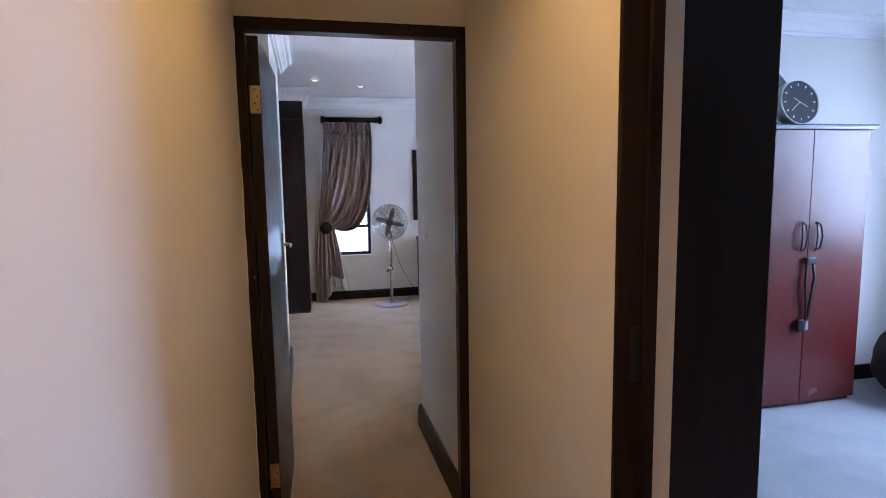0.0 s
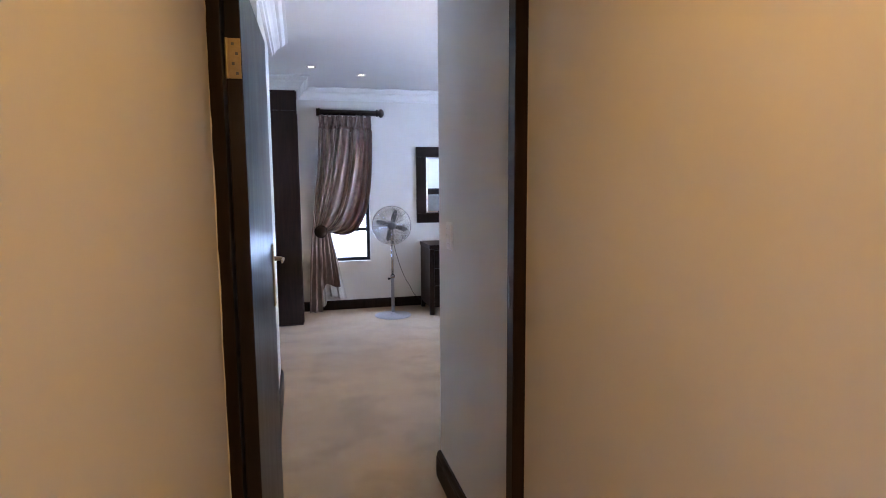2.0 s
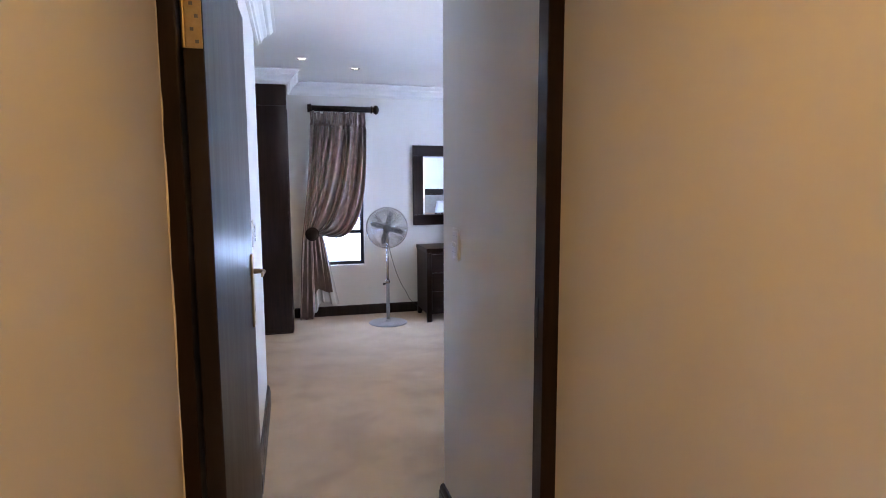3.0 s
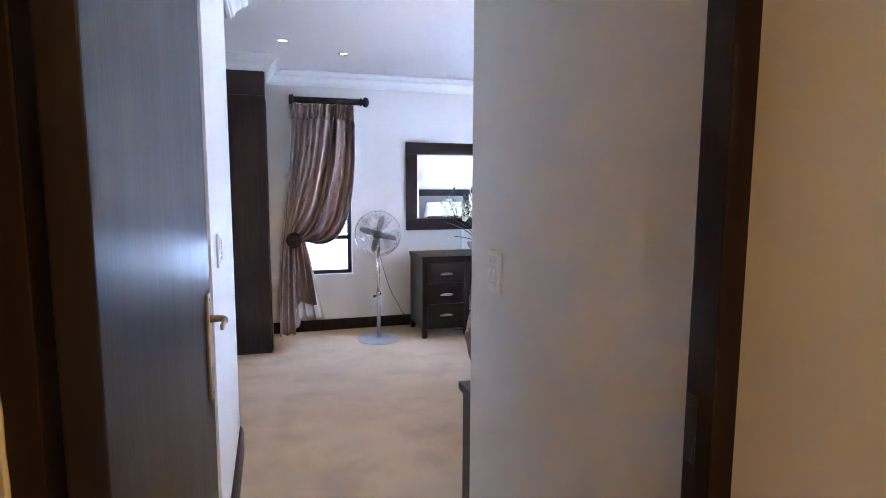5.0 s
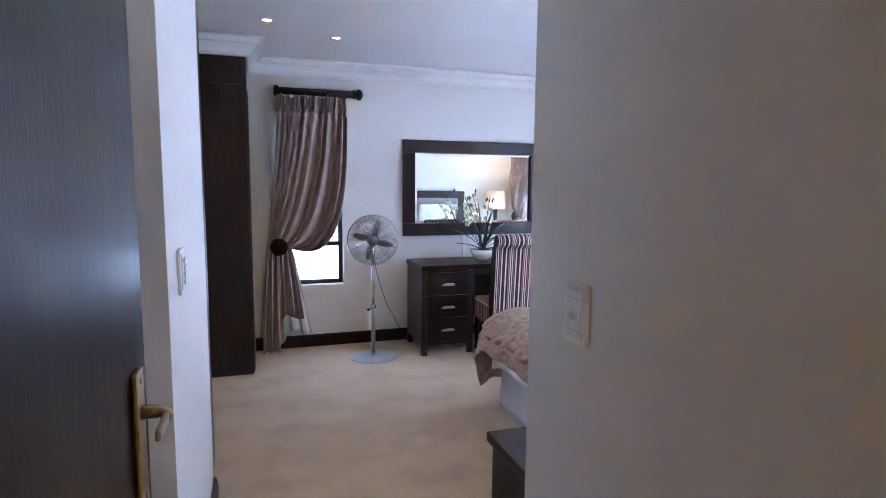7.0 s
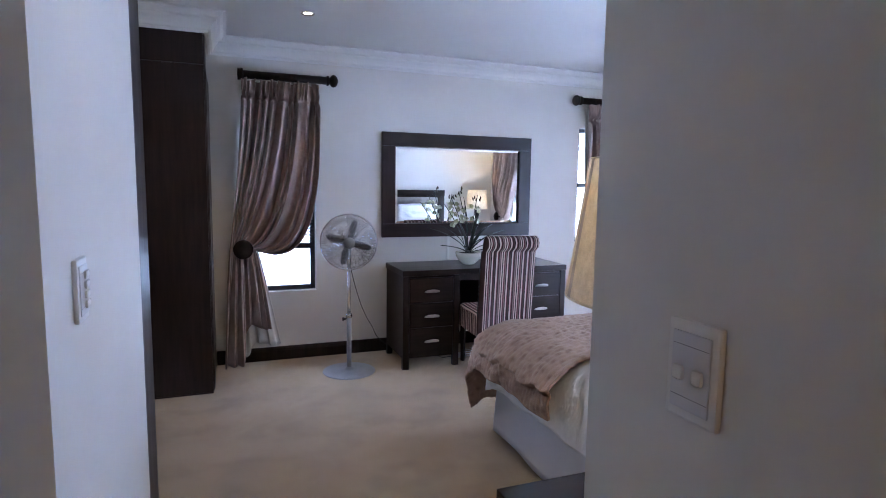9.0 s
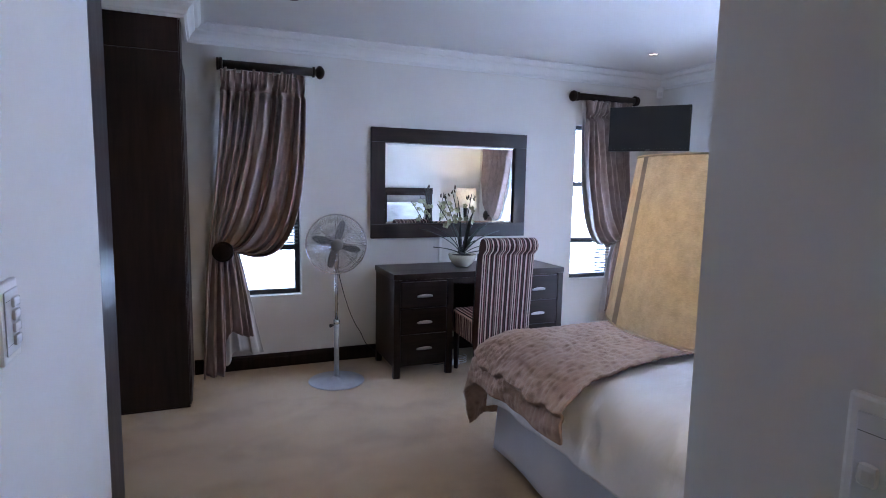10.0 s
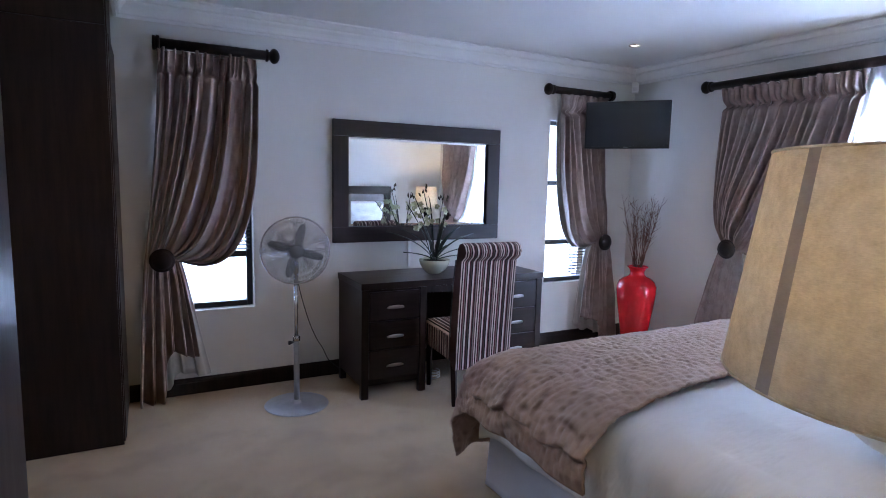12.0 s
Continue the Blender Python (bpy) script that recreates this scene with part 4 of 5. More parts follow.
def orchid():
    rnd = random.Random(4)
    o = thing("orchid_plant", "artificial orchid with dark leaves in a cream bowl", "plant", (2.850, 7.695, 0.797))
    part("bowl", lathe([(0.002, 0.0), (0.052, 0.0), (0.056, 0.006), (0.085, 0.030), (0.108, 0.066), (0.116, 0.100), (0.113, 0.103), (0.108, 0.099), (0.100, 0.085), (0.002, 0.083)], 48), POT, o, "round cream ceramic bowl", True)
    part("soil", lathe([(0.002, 0.084), (0.098, 0.084), (0.09, 0.092), (0.002, 0.096)], 24), SOIL, o, "", True)
    specs = [(170, 0.10, 0.30, 0.26, 0.020), (10, 0.02, 0.46, 0.10, 0.024), (150, 0.12, 0.27, 0.40, 0.017), (35, 0.10, 0.30, 0.30, 0.020), (205, 0.10, 0.10, 0.30, 0.015), (330, 0.12, 0.12, 0.26, 0.016), (120, 0.05, 0.36, 0.18, 0.020), (60, 0.05, 0.28, 0.24, 0.018), (255, 0.10, 0.05, 0.26, 0.016), (290, 0.08, 0.16, 0.20, 0.015), (185, 0.02, 0.60, 0.05, 0.014), (15, 0.06, 0.24, 0.36, 0.013), (350, 0.06, 0.05, 0.24, 0.015)]
    for ang, r0, rise, reach, wd in specs:
        a = radians(ang)
        d = Vector((math.cos(a), 0.45 * math.sin(a), 0))
        sd = Vector((-math.sin(a), math.cos(a), 0))

        def leaf(u, v, d=d, sd=sd, rise=rise, reach=reach, wd=wd):
            p = d * (0.01 + reach * u ** 1.3) + Vector((0, 0, 0.09 + rise * (1.25 * u - 0.45 * u * u)))
            half = wd * math.sin(math.pi * min(0.98, 0.15 + 0.85 * u)) * (1 - 0.25 * u)
            q = (v - 0.5) * 2
            return p + sd * half * q + Vector((0, 0, 0.006 * abs(q)))
        ob = part("leaf", sheet(14, 4, leaf), LEAF, o, "", True)
        thicken(ob, 0.0012, 0)
    stems = [(-0.03, -0.23, 0.42, 0), (0.0, -0.10, 0.53, 1), (0.02, 0.08, 0.50, 1), (-0.01, -0.16, 0.48, 0)]
    for k, (x0, x1, h, buds) in enumerate(stems):
        pts = [(x0 + (x1 - x0) * (t / 8) ** 1.6, 0.01 * k, 0.09 + h * (t / 8)) for t in range(9)]
        st = part("flower_stem", tube(pts, 0.003, 6), LEAF, o, "", True)
        tip = Vector(pts[-1])
        for j in range(6):
            t = rnd.uniform(0.62, 1.0) if not buds else rnd.uniform(0.60, 0.86)
            i = min(7, int(t * 8))
            c = Vector(pts[i]) + Vector((rnd.uniform(-0.045, 0.045), rnd.uniform(-0.04, 0.03), rnd.uniform(-0.02, 0.035)))
            bm = bmesh.new()
            facing = Matrix.Rotation(rnd.uniform(-0.8, 0.8), 3, "Z") @ Matrix.Rotation(rnd.uniform(-0.5, 0.5), 3, "X")
            for q in range(5):
                b = 2 * math.pi * q / 5 + rnd.uniform(-0.2, 0.2)

                def petal(u, v, b=b):
                    r = 0.003 + 0.021 * u
                    hw = 0.010 * math.sin(math.pi * min(0.95, 0.12 + 0.88 * u))
                    s = (v - 0.5) * 2 * hw
                    p = Vector((r * math.cos(b) - s * math.sin(b), -0.010 * u * u - 0.003 * (v - 0.5) ** 2, r * math.sin(b) + s * math.cos(b)))
                    return c + facing @ p
                sheet(4, 2, petal, bm)
            part("flower", bm, PETAL, st, "", True)
        if buds:
            for j in range(5):
                c = tip + Vector((rnd.uniform(-0.04, 0.045), rnd.uniform(-0.02, 0.02), rnd.uniform(-0.05, 0.035)))
                dv = Vector((rnd.uniform(-0.6, 0.6), rnd.uniform(-0.2, 0.2), 1)).normalized()
                part("bud", tube([c - dv * 0.016, c - dv * 0.006, c + dv * 0.006, c + dv * 0.016], [0.002, 0.0065, 0.006, 0.0015], 8), BUD, st, "", True)


orchid()


def floor_adapter():
    a = thing("power_adapter", "white plug adapter with coiled cable beneath the desk", "adapter", (2.77, 7.62, 0))
    part("plug_block", boxes((-0.035, 0.035, -0.022, 0.022, 0.0, 0.04), bevel=0.006), PLASTIC, a)
    pts = [(0.05 + 0.05 * math.cos(k * 0.5), 0.05 * math.sin(k * 0.5), 0.006 + 0.0016 * k) for k in range(40)]
    part("cable", tube(pts, 0.003, 6), PLASTIC, a, "", True)
    part("dark_cable", tube([(-0.03, 0.0, 0.02), (-0.09, 0.03, 0.006), (-0.16, 0.02, 0.005), (-0.2, 0.09, 0.005), (-0.12, 0.16, 0.02), (-0.06, 0.2, 0.1), (-0.05, 0.24, 0.3)], 0.003, 6), CORD, a, "", True)


floor_adapter()

# ---- bedroom: television, vase, sensor ----


def television():
    a, b = Vector((4.405, 7.875, 0)), Vector((4.845, 7.335, 0))
    mid = (a + b) / 2
    ang = math.degrees(math.atan2(b.y - a.y, b.x - a.x))
    t = thing("television", "flat black television on a corner wall bracket", "television", (mid.x, mid.y, 1.993), ang)
    w, h = 0.348, 0.199
    part("bezel", boxes((-w, w, -0.020, 0.020, -h, h), bevel=0.005), BLACK, t)
    part("screen", boxes((-w + 0.012, w - 0.012, -0.0225, -0.0205, -h + 0.022, h - 0.012)), SCREEN, t, "dark glossy blank screen")
    part("badge", boxes((-0.018, 0.018, -0.0215, -0.0203, -h + 0.007, -h + 0.013)), STEEL, t)
    part("rear_housing", boxes((-0.22, 0.22, 0.0205, 0.045, -0.14, 0.12), bevel=0.008), BLACK, t)
    part("bracket_plate", boxes((-0.10, 0.10, 0.046, 0.052, -0.10, 0.10), bevel=0.002), BLACK, t)
    part("bracket_arm", tube([(0, 0.052, 0.0), (0.03, 0.20, 0.0), (0.022, 0.33, 0.0)], 0.014, 8), BLACK, t)


television()


def vase():
    rnd = random.Random(11)
    v = thing("floor_vase", "tall glossy red floor vase holding dry twigs", "vase", (4.745, 7.50, 0))
    prof = [(0.002, 0.0), (0.098, 0.0), (0.104, 0.012), (0.100, 0.03), (0.112, 0.14), (0.136, 0.32), (0.158, 0.46), (0.168, 0.555), (0.166, 0.605), (0.148, 0.650), (0.110, 0.680), (0.074, 0.695), (0.062, 0.712), (0.060, 0.735), (0.070, 0.760), (0.088, 0.775), (0.090, 0.781), (0.083, 0.783), (0.062, 0.762), (0.050, 0.74), (0.048, 0.70), (0.002, 0.69)]
    part("body", lathe(prof, 56), VASERED, v, "glossy red ceramic", True)
    for k in range(34):
        a = rnd.uniform(0, 2 * math.pi)
        reach, h = rnd.uniform(0.02, 0.15), rnd.uniform(0.36, 0.66)
        p = Vector((0.03 * math.cos(a), 0.03 * math.sin(a), 0.68))
        pts, rad = [], []
        for q in range(8):
            t = q / 7
            pts.append(p + Vector((reach * t * math.cos(a) + rnd.uniform(-0.009, 0.009), reach * t * math.sin(a) + rnd.uniform(-0.009, 0.009), 0.08 + h * t)))
            rad.append(0.0028 * (1 - 0.75 * t))
        bm = tube(pts, rad, 5)
        for q in (3, 4, 5, 6):
            for s in range(2):
                d = Vector((rnd.uniform(-1, 1), rnd.uniform(-1, 1), rnd.uniform(0.7, 1.6))).normalized()
                L = rnd.uniform(0.05, 0.11)
                tube([pts[q], pts[q] + d * L * 0.5 + Vector((rnd.uniform(-0.008, 0.008), 0, 0)), pts[q] + d * L], [0.0014, 0.0011, 0.0005], 4, bm)
        part("twig", bm, TWIG, v, "", True)


vase()
s = thing("motion_sensor", "small white alarm sensor in the room corner", "sensor", (5.03, 7.935, 2.385), -45)
part("housing", boxes((-0.03, 0.03, -0.02, 0.025, -0.05, 0.05), bevel=0.008), PLASTIC, s)
part("lens", boxes((-0.020, 0.020, -0.0225, -0.0195, -0.035, 0.0), bevel=0.002), LINING, s)

# ---- bedroom: bed and bedside ----
BX0, BX1, BY0, BY1 = 2.335, 4.16, 4.045, 6.07


def bed():
    b = thing("bed", "double bed with white linen, skirted base and dark headboard", "bed", (0, 0, 0))
    hb = part("headboard", boxes((2.24, 4.255, 3.985, 4.035, 0.0, 1.41), bevel=0.004), WOOD, b, "dark wooden headboard")
    part("headboard_panel", soft_block(2.36, 4.135, 4.020, 4.062, 0.45, 1.300, 0.018, 0.001, 3), UPHOL, hb, "grey upholstered panel", True)
    part("headboard_rail", boxes((2.24, 4.255, 3.975, 4.056, 1.320, 1.415), bevel=0.006), WOODH, hb)
    part("base", boxes((BX0 + 0.04, BX1 - 0.04, BY0 + 0.02, BY1 - 0.05, 0.09, 0.36), bevel=0.01), UPHOL, b)
    part("mattress", soft_block(BX0 + 0.02, BX1 - 0.02, BY0 + 0.02, BY1 - 0.03, 0.365, 0.655, 0.05, 0.002, 3), BEDWHITE, b, "", True)
    for lx in (BX0 + 0.12, BX1 - 0.12):
        for ly in (BY0 + 0.1, BY1 - 0.13):
            part("leg", tube([(lx, ly, 0.0), (lx, ly, 0.095)], [0.022, 0.03], 12), BLACK, b)
    # pleated valance round three sides
    per = [(BX0, BY0), (BX0, BY1), (BX1, BY1), (BX1, BY0)]
    L = [0.0]
    for p, q in zip(per, per[1:]):
        L.append(L[-1] + math.dist(p, q))

    def val(u, v):
        s = u * L[-1]
        k = 0 if s <= L[1] else (1 if s <= L[2] else 2)
        t = (s - L[k]) / (L[k + 1] - L[k])
        p, q = Vector(per[k]), Vector(per[k + 1])
        c = p + (q - p) * t
        out = (Vector((-1, 0)), Vector((0, 1)), Vector((1, 0)))[k]
        near = min(t, 1 - t) * (L[k + 1] - L[k])
        wave = (0.010 * math.sin(s * 5.0) + 0.006 * math.sin(s * 13 + 1) + 0.022 * math.exp(-near * 9)) * v
        c = c + out * (-0.012 + wave + 0.012 * v)
        return (c.x, c.y, 0.47 - (0.405 + 0.012 * math.sin(s * 5.0 + 0.4)) * v)
    ob = part("valance", sheet(260, 12, val), VALANCE, b, "long white valance skirt", True)
    thicken(ob, 0.004, 0)


bed()


def drape_over(x0, x1, y0, y1, ztop, hang_left, hang_right, hang_foot, nu, nv, rnd_r, wav, seed, puff=0.0, off=0.0, cells=0.0, bulge=0.0, flare=0.10, crease=1.0, skew=0.0):
    """Cloth lying over the bed with overhangs; hangs are lengths past the edges."""
    A0, A1 = x0 - hang_left, x1 + hang_right
    B1 = y1 + hang_foot

    def fn(u, v):
        px = A0 + (A1 - A0) * u
        py = y0 + (B1 - y0) * v + skew * (0.72 - u) * (1 - v)
        ax = (x0 - px) if px < x0 else (px - x1 if px > x1 else 0.0)
        sx = -1 if px < x0 else 1
        ay = max(0.0, py - y1)
        cx, cy = min(max(px, x0), x1), min(py, y1)
        l = math.hypot(ax, ay)
        l *= 1 - 0.13 * min(ax, ay) / (l + 1e-6)
        z, ox, oy = ztop, 0.0, 0.0
        if l > 0:
            dx, dy = sx * ax / math.hypot(ax, ay), ay / math.hypot(ax, ay)
            q = math.pi * rnd_r / 2
            if l < q:
                th = l / rnd_r
                out, down = rnd_r * math.sin(th), rnd_r * (1 - math.cos(th))
            else:
                out, down = rnd_r + 0.10 * (l - q), rnd_r + (l - q) * 0.985
            s = px * 1.0 + py * 1.0
            out += wav * min(1, l / 0.25) * (math.sin(s * 13 + seed) + 0.5 * math.sin(s * 29 + 2 * seed))
            both = min(ax, ay) / (l + 1e-6)
            side = ax / (ax + ay)
            brim = 0.265 + 0.016 * math.sin(py * 15 + 1) + 0.010 * math.sin(py * 37)
            tuck = min(1.0, max(0.0, (l - brim) / 0.022))
            roll = (min(l, brim) / brim) ** 2 * (1 - tuck) + tuck * (0.25 + 0.35 * math.sin(math.pi * min(1.0, (l - brim) / 0.16)))
            out += flare * both * l / 0.35 + side * bulge * roll
            ox, oy, z = dx * out, dy * out, ztop - down
        ex = min(1.0, max(0.0, min(px - x0, x1 - px) / 0.25)) if l == 0 else 0.0
        z += puff * ex * min(1, max(0, (y1 - py) / 0.3))
        w = Vector((px, py, seed))
        bumpy = wobble(w, 3.0, 0.010) + wobble(w, 9.0, 0.004) + wobble(Vector((px * 2 + py, py * 9 - px * 4, seed)), 1.6, 0.006 * crease)
        nrm = Vector((ox, oy, 0)).normalized() * 0.7 + Vector((0, 0, 0.6)) if l > 0 else Vector((0, 0, 1))
        if cells:
            bumpy += cells * (abs(math.sin(px * 74 + 1.5 * math.sin(py * 23))) ** 0.7 * abs(math.sin(py * 98 + 1.5 * math.sin(px * 19))) ** 0.7 + 0.5 * wobble(w, 30.0, 1.0))
        return Vector((cx + ox, cy + oy, z)) + nrm * (bumpy + off)
    return sheet(nu, nv, fn)


dv = single("duvet", drape_over(BX0 + 0.11, BX1 - 0.11, 4.10, BY1 - 0.17, 0.700, 0.43, 0.43, 0.20, 220, 200, 0.15, 0.007, 2, 0.034, crease=2.2), BEDWHITE, "white cotton duvet spread over the bed", "duvet", smooth=True)
thicken(dv, 0.012, -1)
th = single("throw_blanket", drape_over(BX0 + 0.09, BX1 - 0.09, 5.295, BY1 - 0.14, 0.724, 0.385, 0.385, 0.65, 440, 280, 0.20, 0.008, 6, 0.034, 0.018, 0.0055, 0.055, 0.09, skew=-0.05), FUR, "taupe faux-fur throw draped over the foot of the bed", "throw blanket", smooth=True)
thicken(th, 0.014, -1)


def pillow(cx, cy, cz, w, d, t, tilt, rz, label, mat=None):
    def fn(sign):
        def g(u, v):
            x, y = (u - 0.5) * 2, (v - 0.5) * 2
            k = max(0.0, (1 - abs(x) ** 2.6) * (1 - abs(y) ** 2.6)) ** 0.45
            pinch = 1 - 0.07 * (abs(x) * abs(y)) ** 1.5 + 0.03 * (x * x * y * y)
            return Vector((x * w / 2 * pinch, y * d / 2 * pinch, sign * t / 2 * k + wobble((x * 2, y * 2, cx), 1.7, 0.012) * k))
        return g
    bm = sheet(28, 22, fn(1))
    sheet(28, 22, fn(-1), bm)
    bmesh.ops.remove_doubles(bm, verts=bm.verts[:], dist=0.0004)
    bmesh.ops.recalc_face_normals(bm, faces=bm.faces[:])
    ob = single("pillow", bm, mat or BEDWHITE, label, "pillow", smooth=True, group="pillows on the bed")
    ob.matrix_world = pose(cx, cy, cz, tilt, 0, rz)
    return ob


for px in (2.80, 3.70):
    pillow(px, 4.245, 0.995, 0.68, 0.46, 0.17, 66, 2 if px < 3 else -2, "plump white cotton pillow leaning on the headboard")
pillow(2.95, 4.55, 0.81, 0.66, 0.44, 0.15, 12, -9, "white cotton pillow lying against another")
pillow(3.72, 4.57, 0.82, 0.66, 0.44, 0.16, 16, 3, "white cotton pillow lying against another")


def nightstand(x0, x1, label):
    n = thing("nightstand", label, "nightstand", (x0, 3.99, 0))
    w, d, h = x1 - x0, 0.63, 0.605
    part("body", boxes((0.012, w - 0.012, 0.01, d - 0.03, 0.06, h - 0.036), bevel=0.003), WOOD, n)
    part("top", boxes((0, w, 0, d, h - 0.035, h), bevel=0.004), WOODH, n)
    for lx in (0.014, w - 0.064):
        for ly in (0.012, d - 0.07):
            part("foot", boxes((lx, lx + 0.05, ly, ly + 0.05, 0, 0.059), bevel=0.003), WOOD, n)
    for a, b in ((0.09, 0.31), (0.32, 0.54)):
        dr = part("drawer", boxes((0.03, w - 0.03, d - 0.0295, d - 0.012, a, b), bevel=0.004), WOODH, n)
        part("handle", boxes((w / 2 - 0.05, w / 2 + 0.05, d - 0.0115, d + 0.006, (a + b) / 2 - 0.006, (a + b) / 2 + 0.012), bevel=0.004), CHROME, dr)


nightstand(1.620, 2.18, "dark wooden bedside cabinet beside the passage corner")
nightstand(4.36, 4.92, "dark wooden bedside cabinet beside the far curtain")


def table_lamp(x, y, z0, shade_z0, shade_z1, r0, r1, stem_r, watts, seam_at, label, name_group):
    t = thing("table_lamp", label, "lamp", (x, y, z0), 0, name_group)
    h = shade_z0 - z0
    prof = [(0.002, 0.0), (0.085, 0.0), (0.088, 0.010), (0.080, 0.022), (0.035, 0.030)]
    n = max(8, int((h - 0.06) / 0.0092))
    for k in range(n):
        z = 0.035 + (h - 0.02) * k / n
        f = k / n
        r = stem_r * (0.20 + 0.80 * f)
        prof += [(r * 0.88, z), (r, z + 0.002), (r, z + 0.005), (r * 0.88, z + 0.007)]
    prof += [(0.02, h + 0.012), (0.016, h + 0.06), (0.002, h + 0.065)]
    part("ribbed_stem", lathe(prof, 32), BLACK, t, "black ribbed stem", True)
    hs = shade_z1 - shade_z0
    bm = lathe([(r0, h), (r0 + (r1 - r0) * 0.5, h + hs * 0.5), (r1, h + hs)], 72, None, 0, 0, False)
    sh = part("shade", bm, LINEN, t, "natural linen drum shade", True)
    thicken(sh, 0.0015, 0)
    for rr, zz in ((r0, h), (r1, h + hs)):
        part("shade_rim", tube([(rr * math.cos(2 * math.pi * k / 72), rr * math.sin(2 * math.pi * k / 72), zz) for k in range(72)], 0.0026, 6, None, True), LINEN, sh, "", True)
    a = radians(seam_at)
    seam = sheet(3, 8, lambda u, v: ((r0 + (r1 - r0) * v + 0.0016) * math.cos(a + (u - 0.5) * 0.088), (r0 + (r1 - r0) * v + 0.0016) * math.sin(a + (u - 0.5) * 0.088), h + hs * v))
    part("shade_seam", seam, SEAM, sh, "stitched shade seam", True)
    for k in range(3):
        b = 2 * math.pi * k / 3
        part("shade_spoke", tube([(0, 0, h + 0.05), (r1 * 0.99 * math.cos(b), r1 * 0.99 * math.sin(b), h + hs - 0.02)], 0.0018, 5), CHROME, t, "", True)
    bulb = part("bulb", lathe([(0.002, h + 0.06), (0.014, h + 0.065), (0.016, h + 0.09), (0.030, h + 0.125), (0.030, h + 0.145), (0.018, h + 0.165), (0.002, h + 0.17)], 20), BULB, t, "", True)
    lamp_point("lamp_bulb_light", (x, y, z0 + h + 0.195), watts, (1.0, 0.79, 0.52), 0.03)


table_lamp(1.947, 4.294, 0.606, 1.205, 1.54, 0.280, 0.233, 0.046, 9, 161, "tall ribbed black lamp with a linen shade on the cabinet", "bedside lamps")
table_lamp(4.71, 4.33, 0.606, 1.12, 1.425, 0.172, 0.150, 0.045, 26, 214, "ribbed black lamp with a lit linen shade beside the curtain", "bedside lamps")

# ---- switches and downlights ----


SWITCHGREY = surface("grey_switch_insert", (0.66, 0.66, 0.67), (0.72, 0.72, 0.73), 6, 0.35)


def switch_plate(x, y, z, w, h, out, rockers, label):
    """A plate on a wall whose face is at x, facing out (+1 or -1 along x)."""
    s = thing("light_switch", label, "light switch", (x, y, z), 0)

    def slab(d0, d1, a0, a1, b0, b1, bevel):
        lo, hi = sorted((out * d0, out * d1))
        return boxes((lo, hi, a0, a1, b0, b1), bevel=bevel)
    part("plate", slab(0.0005, 0.011, -w / 2, w / 2, -h / 2, h / 2, 0.004), PLASTIC, s)
    part("insert", slab(0.0112, 0.0138, -w / 2 + 0.010, w / 2 - 0.010, -h / 2 + 0.014, h / 2 - 0.014, 0.0018), SWITCHGREY, s, "pale grey switch insert")
    for b in (-h / 2 + 0.030, h / 2 - 0.030):
        part("seam", slab(0.0139, 0.0141, -w / 2 + 0.012, w / 2 - 0.012, b - 0.0003, b + 0.0003, 0), BLADE, s)
    for a, b, rw, rh in rockers:
        part("rocker", slab(0.0139, 0.0205, a - rw / 2, a + rw / 2, b - rh / 2, b + rh / 2, min(rw, rh) * 0.32), PLASTIC, s)


switch_plate(1.443, 3.742, 1.252, 0.080, 0.124, -1, [(-0.015, -0.002, 0.016, 0.019), (0.015, -0.002, 0.016, 0.019)], "white two-gang light switch plate on the passage wall")
switch_plate(0.62, 4.588, 1.243, 0.088, 0.132, 1, [(0.006, k * 0.026, 0.03, 0.017) for k in (-1.2, -0.4, 0.4, 1.2)], "white four-gang light switch plate on the bright wall")


def downlight(x, y):
    d = thing("downlight", "round recessed chrome ceiling downlight, lit", "ceiling light", (x, y, H), group="ceiling downlights")
    part("trim_ring", lathe([(0.030, -0.0015), (0.044, -0.0015), (0.046, -0.006), (0.040, -0.009), (0.030, -0.004)], 32, cap=False), CHROME, d, "", True)
    part("lens", lathe([(0.002, -0.0035), (0.030, -0.0035), (0.030, -0.001), (0.002, -0.001)], 24), BULB, d, "glowing halogen lens", True)


for x, y in ((0.943, 6.79), (1.432, 7.10), (4.33, 7.28), (1.39, 4.60)):
    downlight(x, y)
    lamp_spot("bedroom_downlight", (x, y, H - 0.02), 8.5 if y > 5 else 1.5, (1.0, 0.70, 0.40), 110)
for hx, hy, watts in HALL_SPOTS:
    downlight(hx, hy)

# ---- side room ----


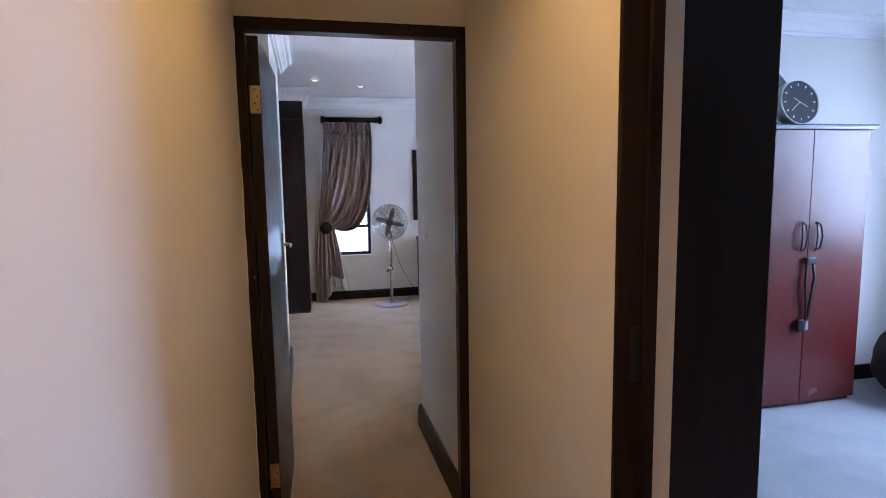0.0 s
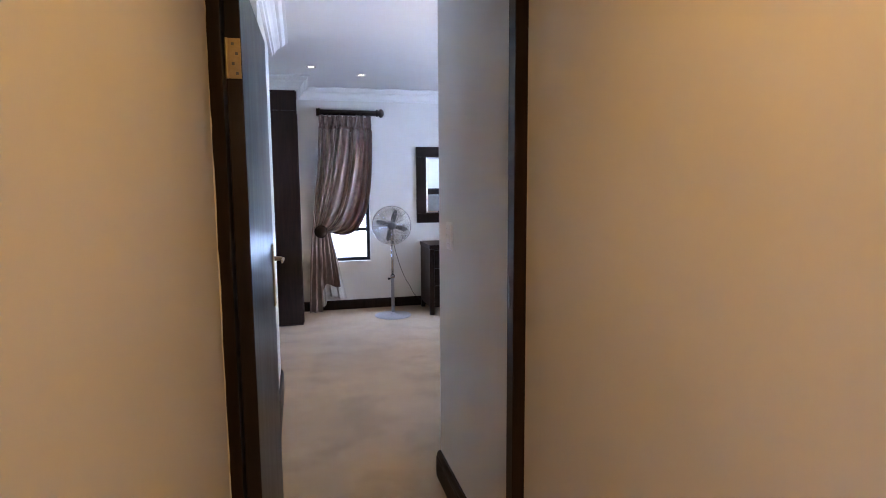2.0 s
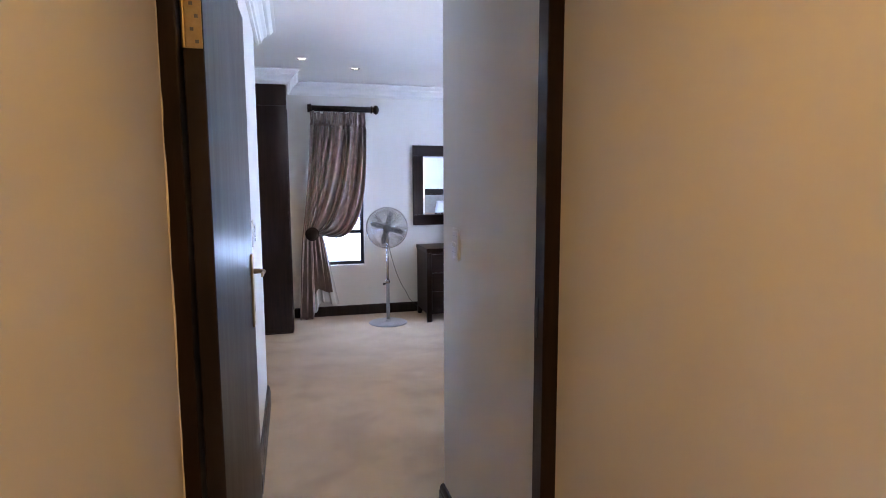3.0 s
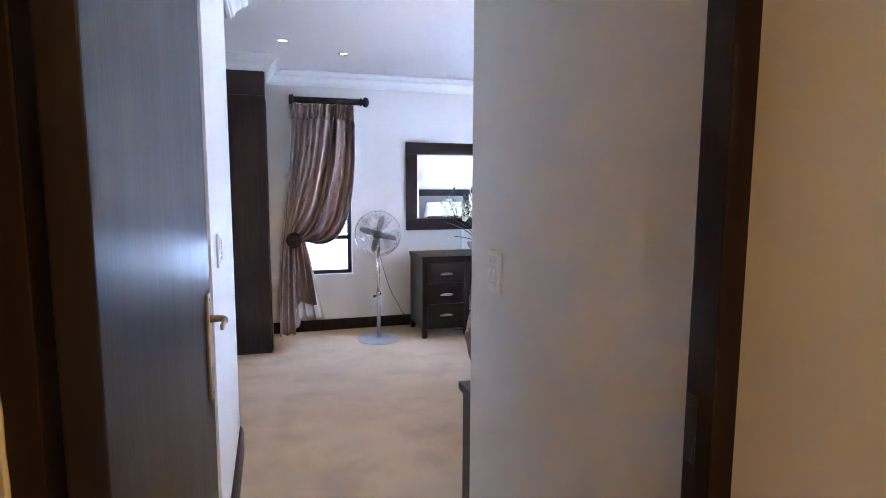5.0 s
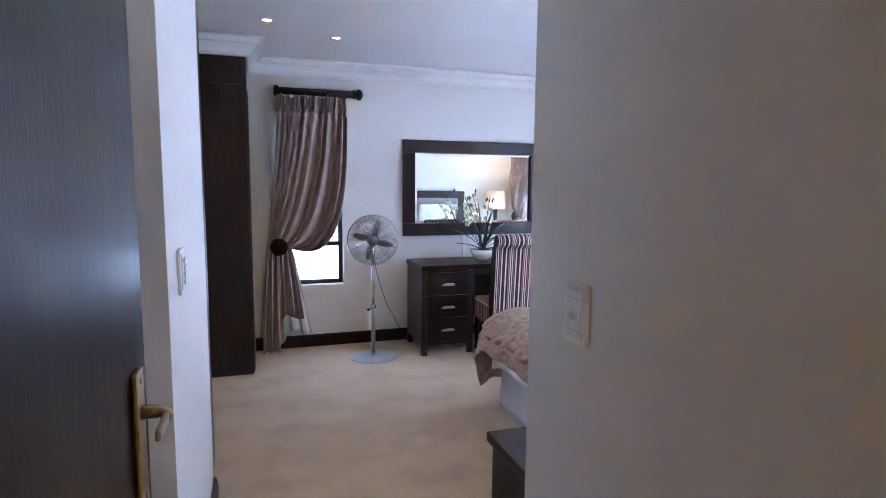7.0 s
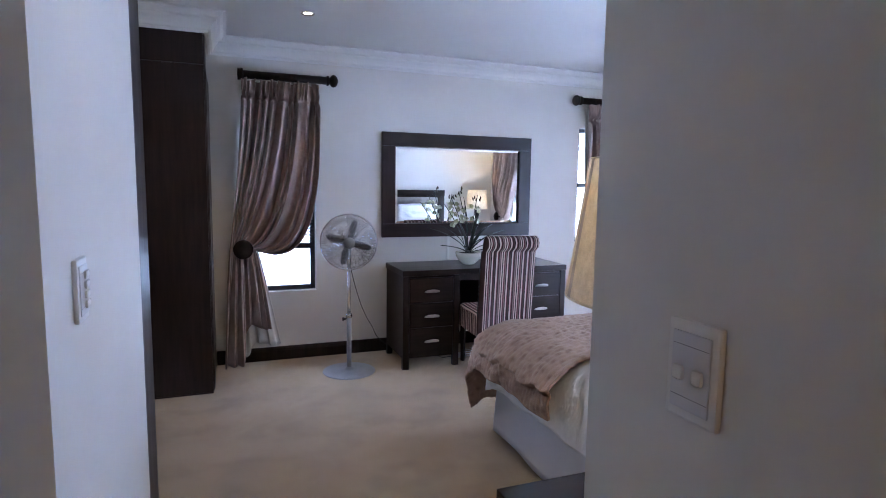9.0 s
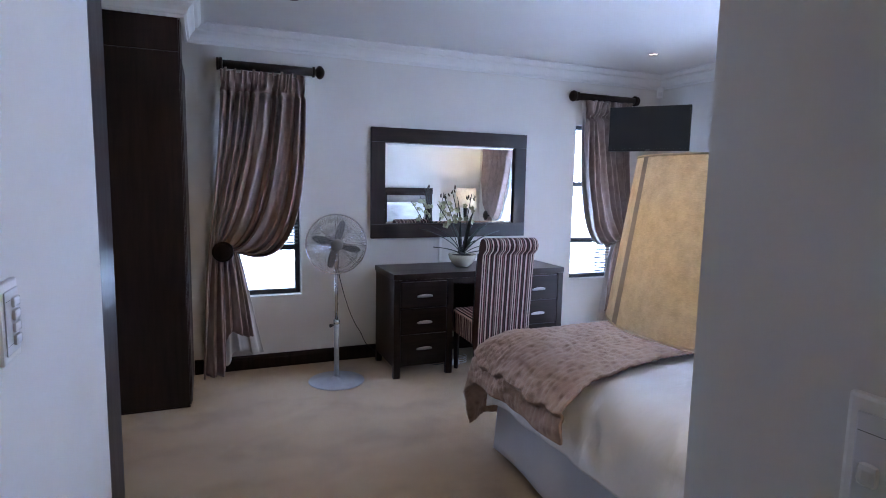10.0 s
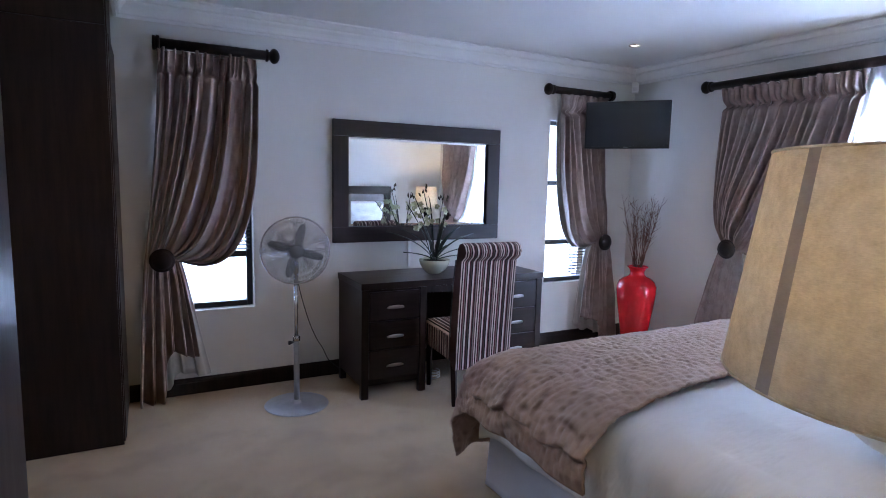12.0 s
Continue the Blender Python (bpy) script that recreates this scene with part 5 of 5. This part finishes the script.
def side_room():
    w = thing("wardrobe", "dark built-in wardrobe end panel just inside the side room", "wardrobe", (0, 0, 0))
    part("carcass", boxes((1.575, 2.138, 2.07, 3.4, 0.0, 2.42), bevel=0.002), WOOD, w)
    part("end_panel", boxes((1.575, 2.142, 2.05, 2.069, 0.0, 2.43), bevel=0.003), WOOD, w)
    c = thing("cupboard", "cherry-red two-door laminate cupboard with padlocked cord", "cupboard", (3.44, 3.585, 0))
    W, D, Hc = 0.875, 0.31, 1.785
    part("carcass", boxes((0.004, W - 0.004, 0.02, D, 0.03, Hc), bevel=0.002), RED, c)
    part("plinth", boxes((0.01, W - 0.01, 0.03, D - 0.01, 0.0, 0.029)), RED, c)
    part("top", boxes((-0.03, W + 0.03, -0.02, D, Hc + 0.001, Hc + 0.024), bevel=0.003), GREYTOP, c, "grey laminate top")
    part("top_edge", boxes((-0.034, W + 0.034, -0.024, D, Hc + 0.0245, Hc + 0.031), bevel=0.002), BLACK, c, "dark edge strip")
    for a, b, hx in ((0.0, W / 2 - 0.002, W / 2 - 0.05), (W / 2 + 0.002, W, W / 2 + 0.05)):
        d = part("door", boxes((a, b, 0.0, 0.018, 0.035, Hc - 0.004), bevel=0.002), RED, c)
        pts = [(hx, 0.0, 1.03), (hx, -0.02, 1.045), (hx, -0.032, 1.12), (hx, -0.02, 1.195), (hx, 0.0, 1.21)]
        sg = -1 if hx < W / 2 else 1
        part("handle", tube([(x + sg * 0.028 * math.sin(math.pi * k / 4), y, z) for k, (x, y, z) in enumerate(pts)], 0.0055, 8), BLACK, d, "black bow handle", True)
        part("handle", tube([(x - sg * 0.010 * math.sin(math.pi * k / 4), y, z) for k, (x, y, z) in enumerate(pts)], 0.0045, 8), BLACK, d, "black bow handle", True)
    k = thing("lanyard", "black lanyard with a key tag hanging on the cupboard", "lanyard", (3.44 + W / 2 + 0.005, 3.578, 0.96))
    part("strap", tube([(0.02, -0.012, 0.0), (0.03, -0.02, -0.10), (0.01, -0.02, -0.22), (0.0, -0.012, -0.36)], 0.009, 6), BLACK, k, "", True)
    part("strap", tube([(-0.02, -0.010, 0.0), (-0.032, -0.016, -0.14), (-0.02, -0.016, -0.26), (-0.01, -0.012, -0.38)], 0.008, 6), BLACK, k, "", True)
    part("knot", boxes((-0.035, 0.04, -0.026, 0.002, -0.015, 0.03), bevel=0.008), BLACK, k)
    part("tag", boxes((-0.012, 0.010, -0.016, -0.008, -0.44, -0.38), bevel=0.003), STEEL, k, "white key tag")
    part("purse", boxes((-0.07, -0.021, -0.022, -0.004, -0.45, -0.37), bevel=0.005), BLACK, k)
    ck = thing("wall_clock", "round clock with dark face leaning on the cupboard", "clock", (3.90, 3.72, Hc + 0.031))
    tilt = Matrix.Translation((0, 0.02, 0.153)) @ Matrix.Rotation(radians(80), 4, "X")

    def put(bm):
        bmesh.ops.transform(bm, matrix=tilt, verts=bm.verts[:])
        return bm
    part("rim", put(lathe([(0.002, -0.075), (0.135, -0.075), (0.143, -0.06), (0.150, 0.010), (0.142, 0.016), (0.138, 0.010)], 48, cap=False)), PLASTIC, ck, "pale rim", True)
    part("face", put(lathe([(0.002, 0.004), (0.139, 0.004), (0.139, 0.008), (0.002, 0.008)], 48)), CLOCKFACE, ck, "dark grey dial")
    for q in range(12):
        a = math.pi * q / 6
        bm = boxes((-0.004, 0.004, 0.104, 0.120, 0.0085, 0.0095))
        bmesh.ops.transform(bm, matrix=Matrix.Rotation(a, 4, "Z"), verts=bm.verts[:])
        part("hour_mark", put(bm), PLASTIC, ck)
    for a, L in ((120, 0.065), (-130, 0.09), (-60, 0.05)):
        bm = boxes((-0.002, 0.002, 0.0, L, 0.010, 0.0112))
        bmesh.ops.transform(bm, matrix=Matrix.Rotation(radians(-a), 4, "Z"), verts=bm.verts[:])
        part("clock_hand", put(bm), PLASTIC, ck)
    pl = thing("platter", "pale green glazed platter standing on the cupboard", "platter", (3.68, 3.77, Hc + 0.031))
    bm = lathe([(0.002, 0.0), (0.10, 0.004), (0.185, 0.03), (0.19, 0.035), (0.18, 0.036), (0.10, 0.012), (0.002, 0.008)], 48)
    bmesh.ops.transform(bm, matrix=Matrix.Translation((0, 0.04, 0.187)) @ Matrix.Rotation(radians(80), 4, "X"), verts=bm.verts[:])
    part("dish", bm, TEAL, pl, "", True)
    b = thing("bean_bag", "slumped dark fabric bag on the side-room floor", "bag", (4.72, 3.42, 0))
    part("body", soft_block(-0.25, 0.28, -0.28, 0.30, 0.0, 0.52, 0.24, 0.03, 4), surface("dark_maroon_fabric", (0.018, 0.010, 0.012), (0.04, 0.022, 0.024), 8, 0.9), b, "", True)


side_room()
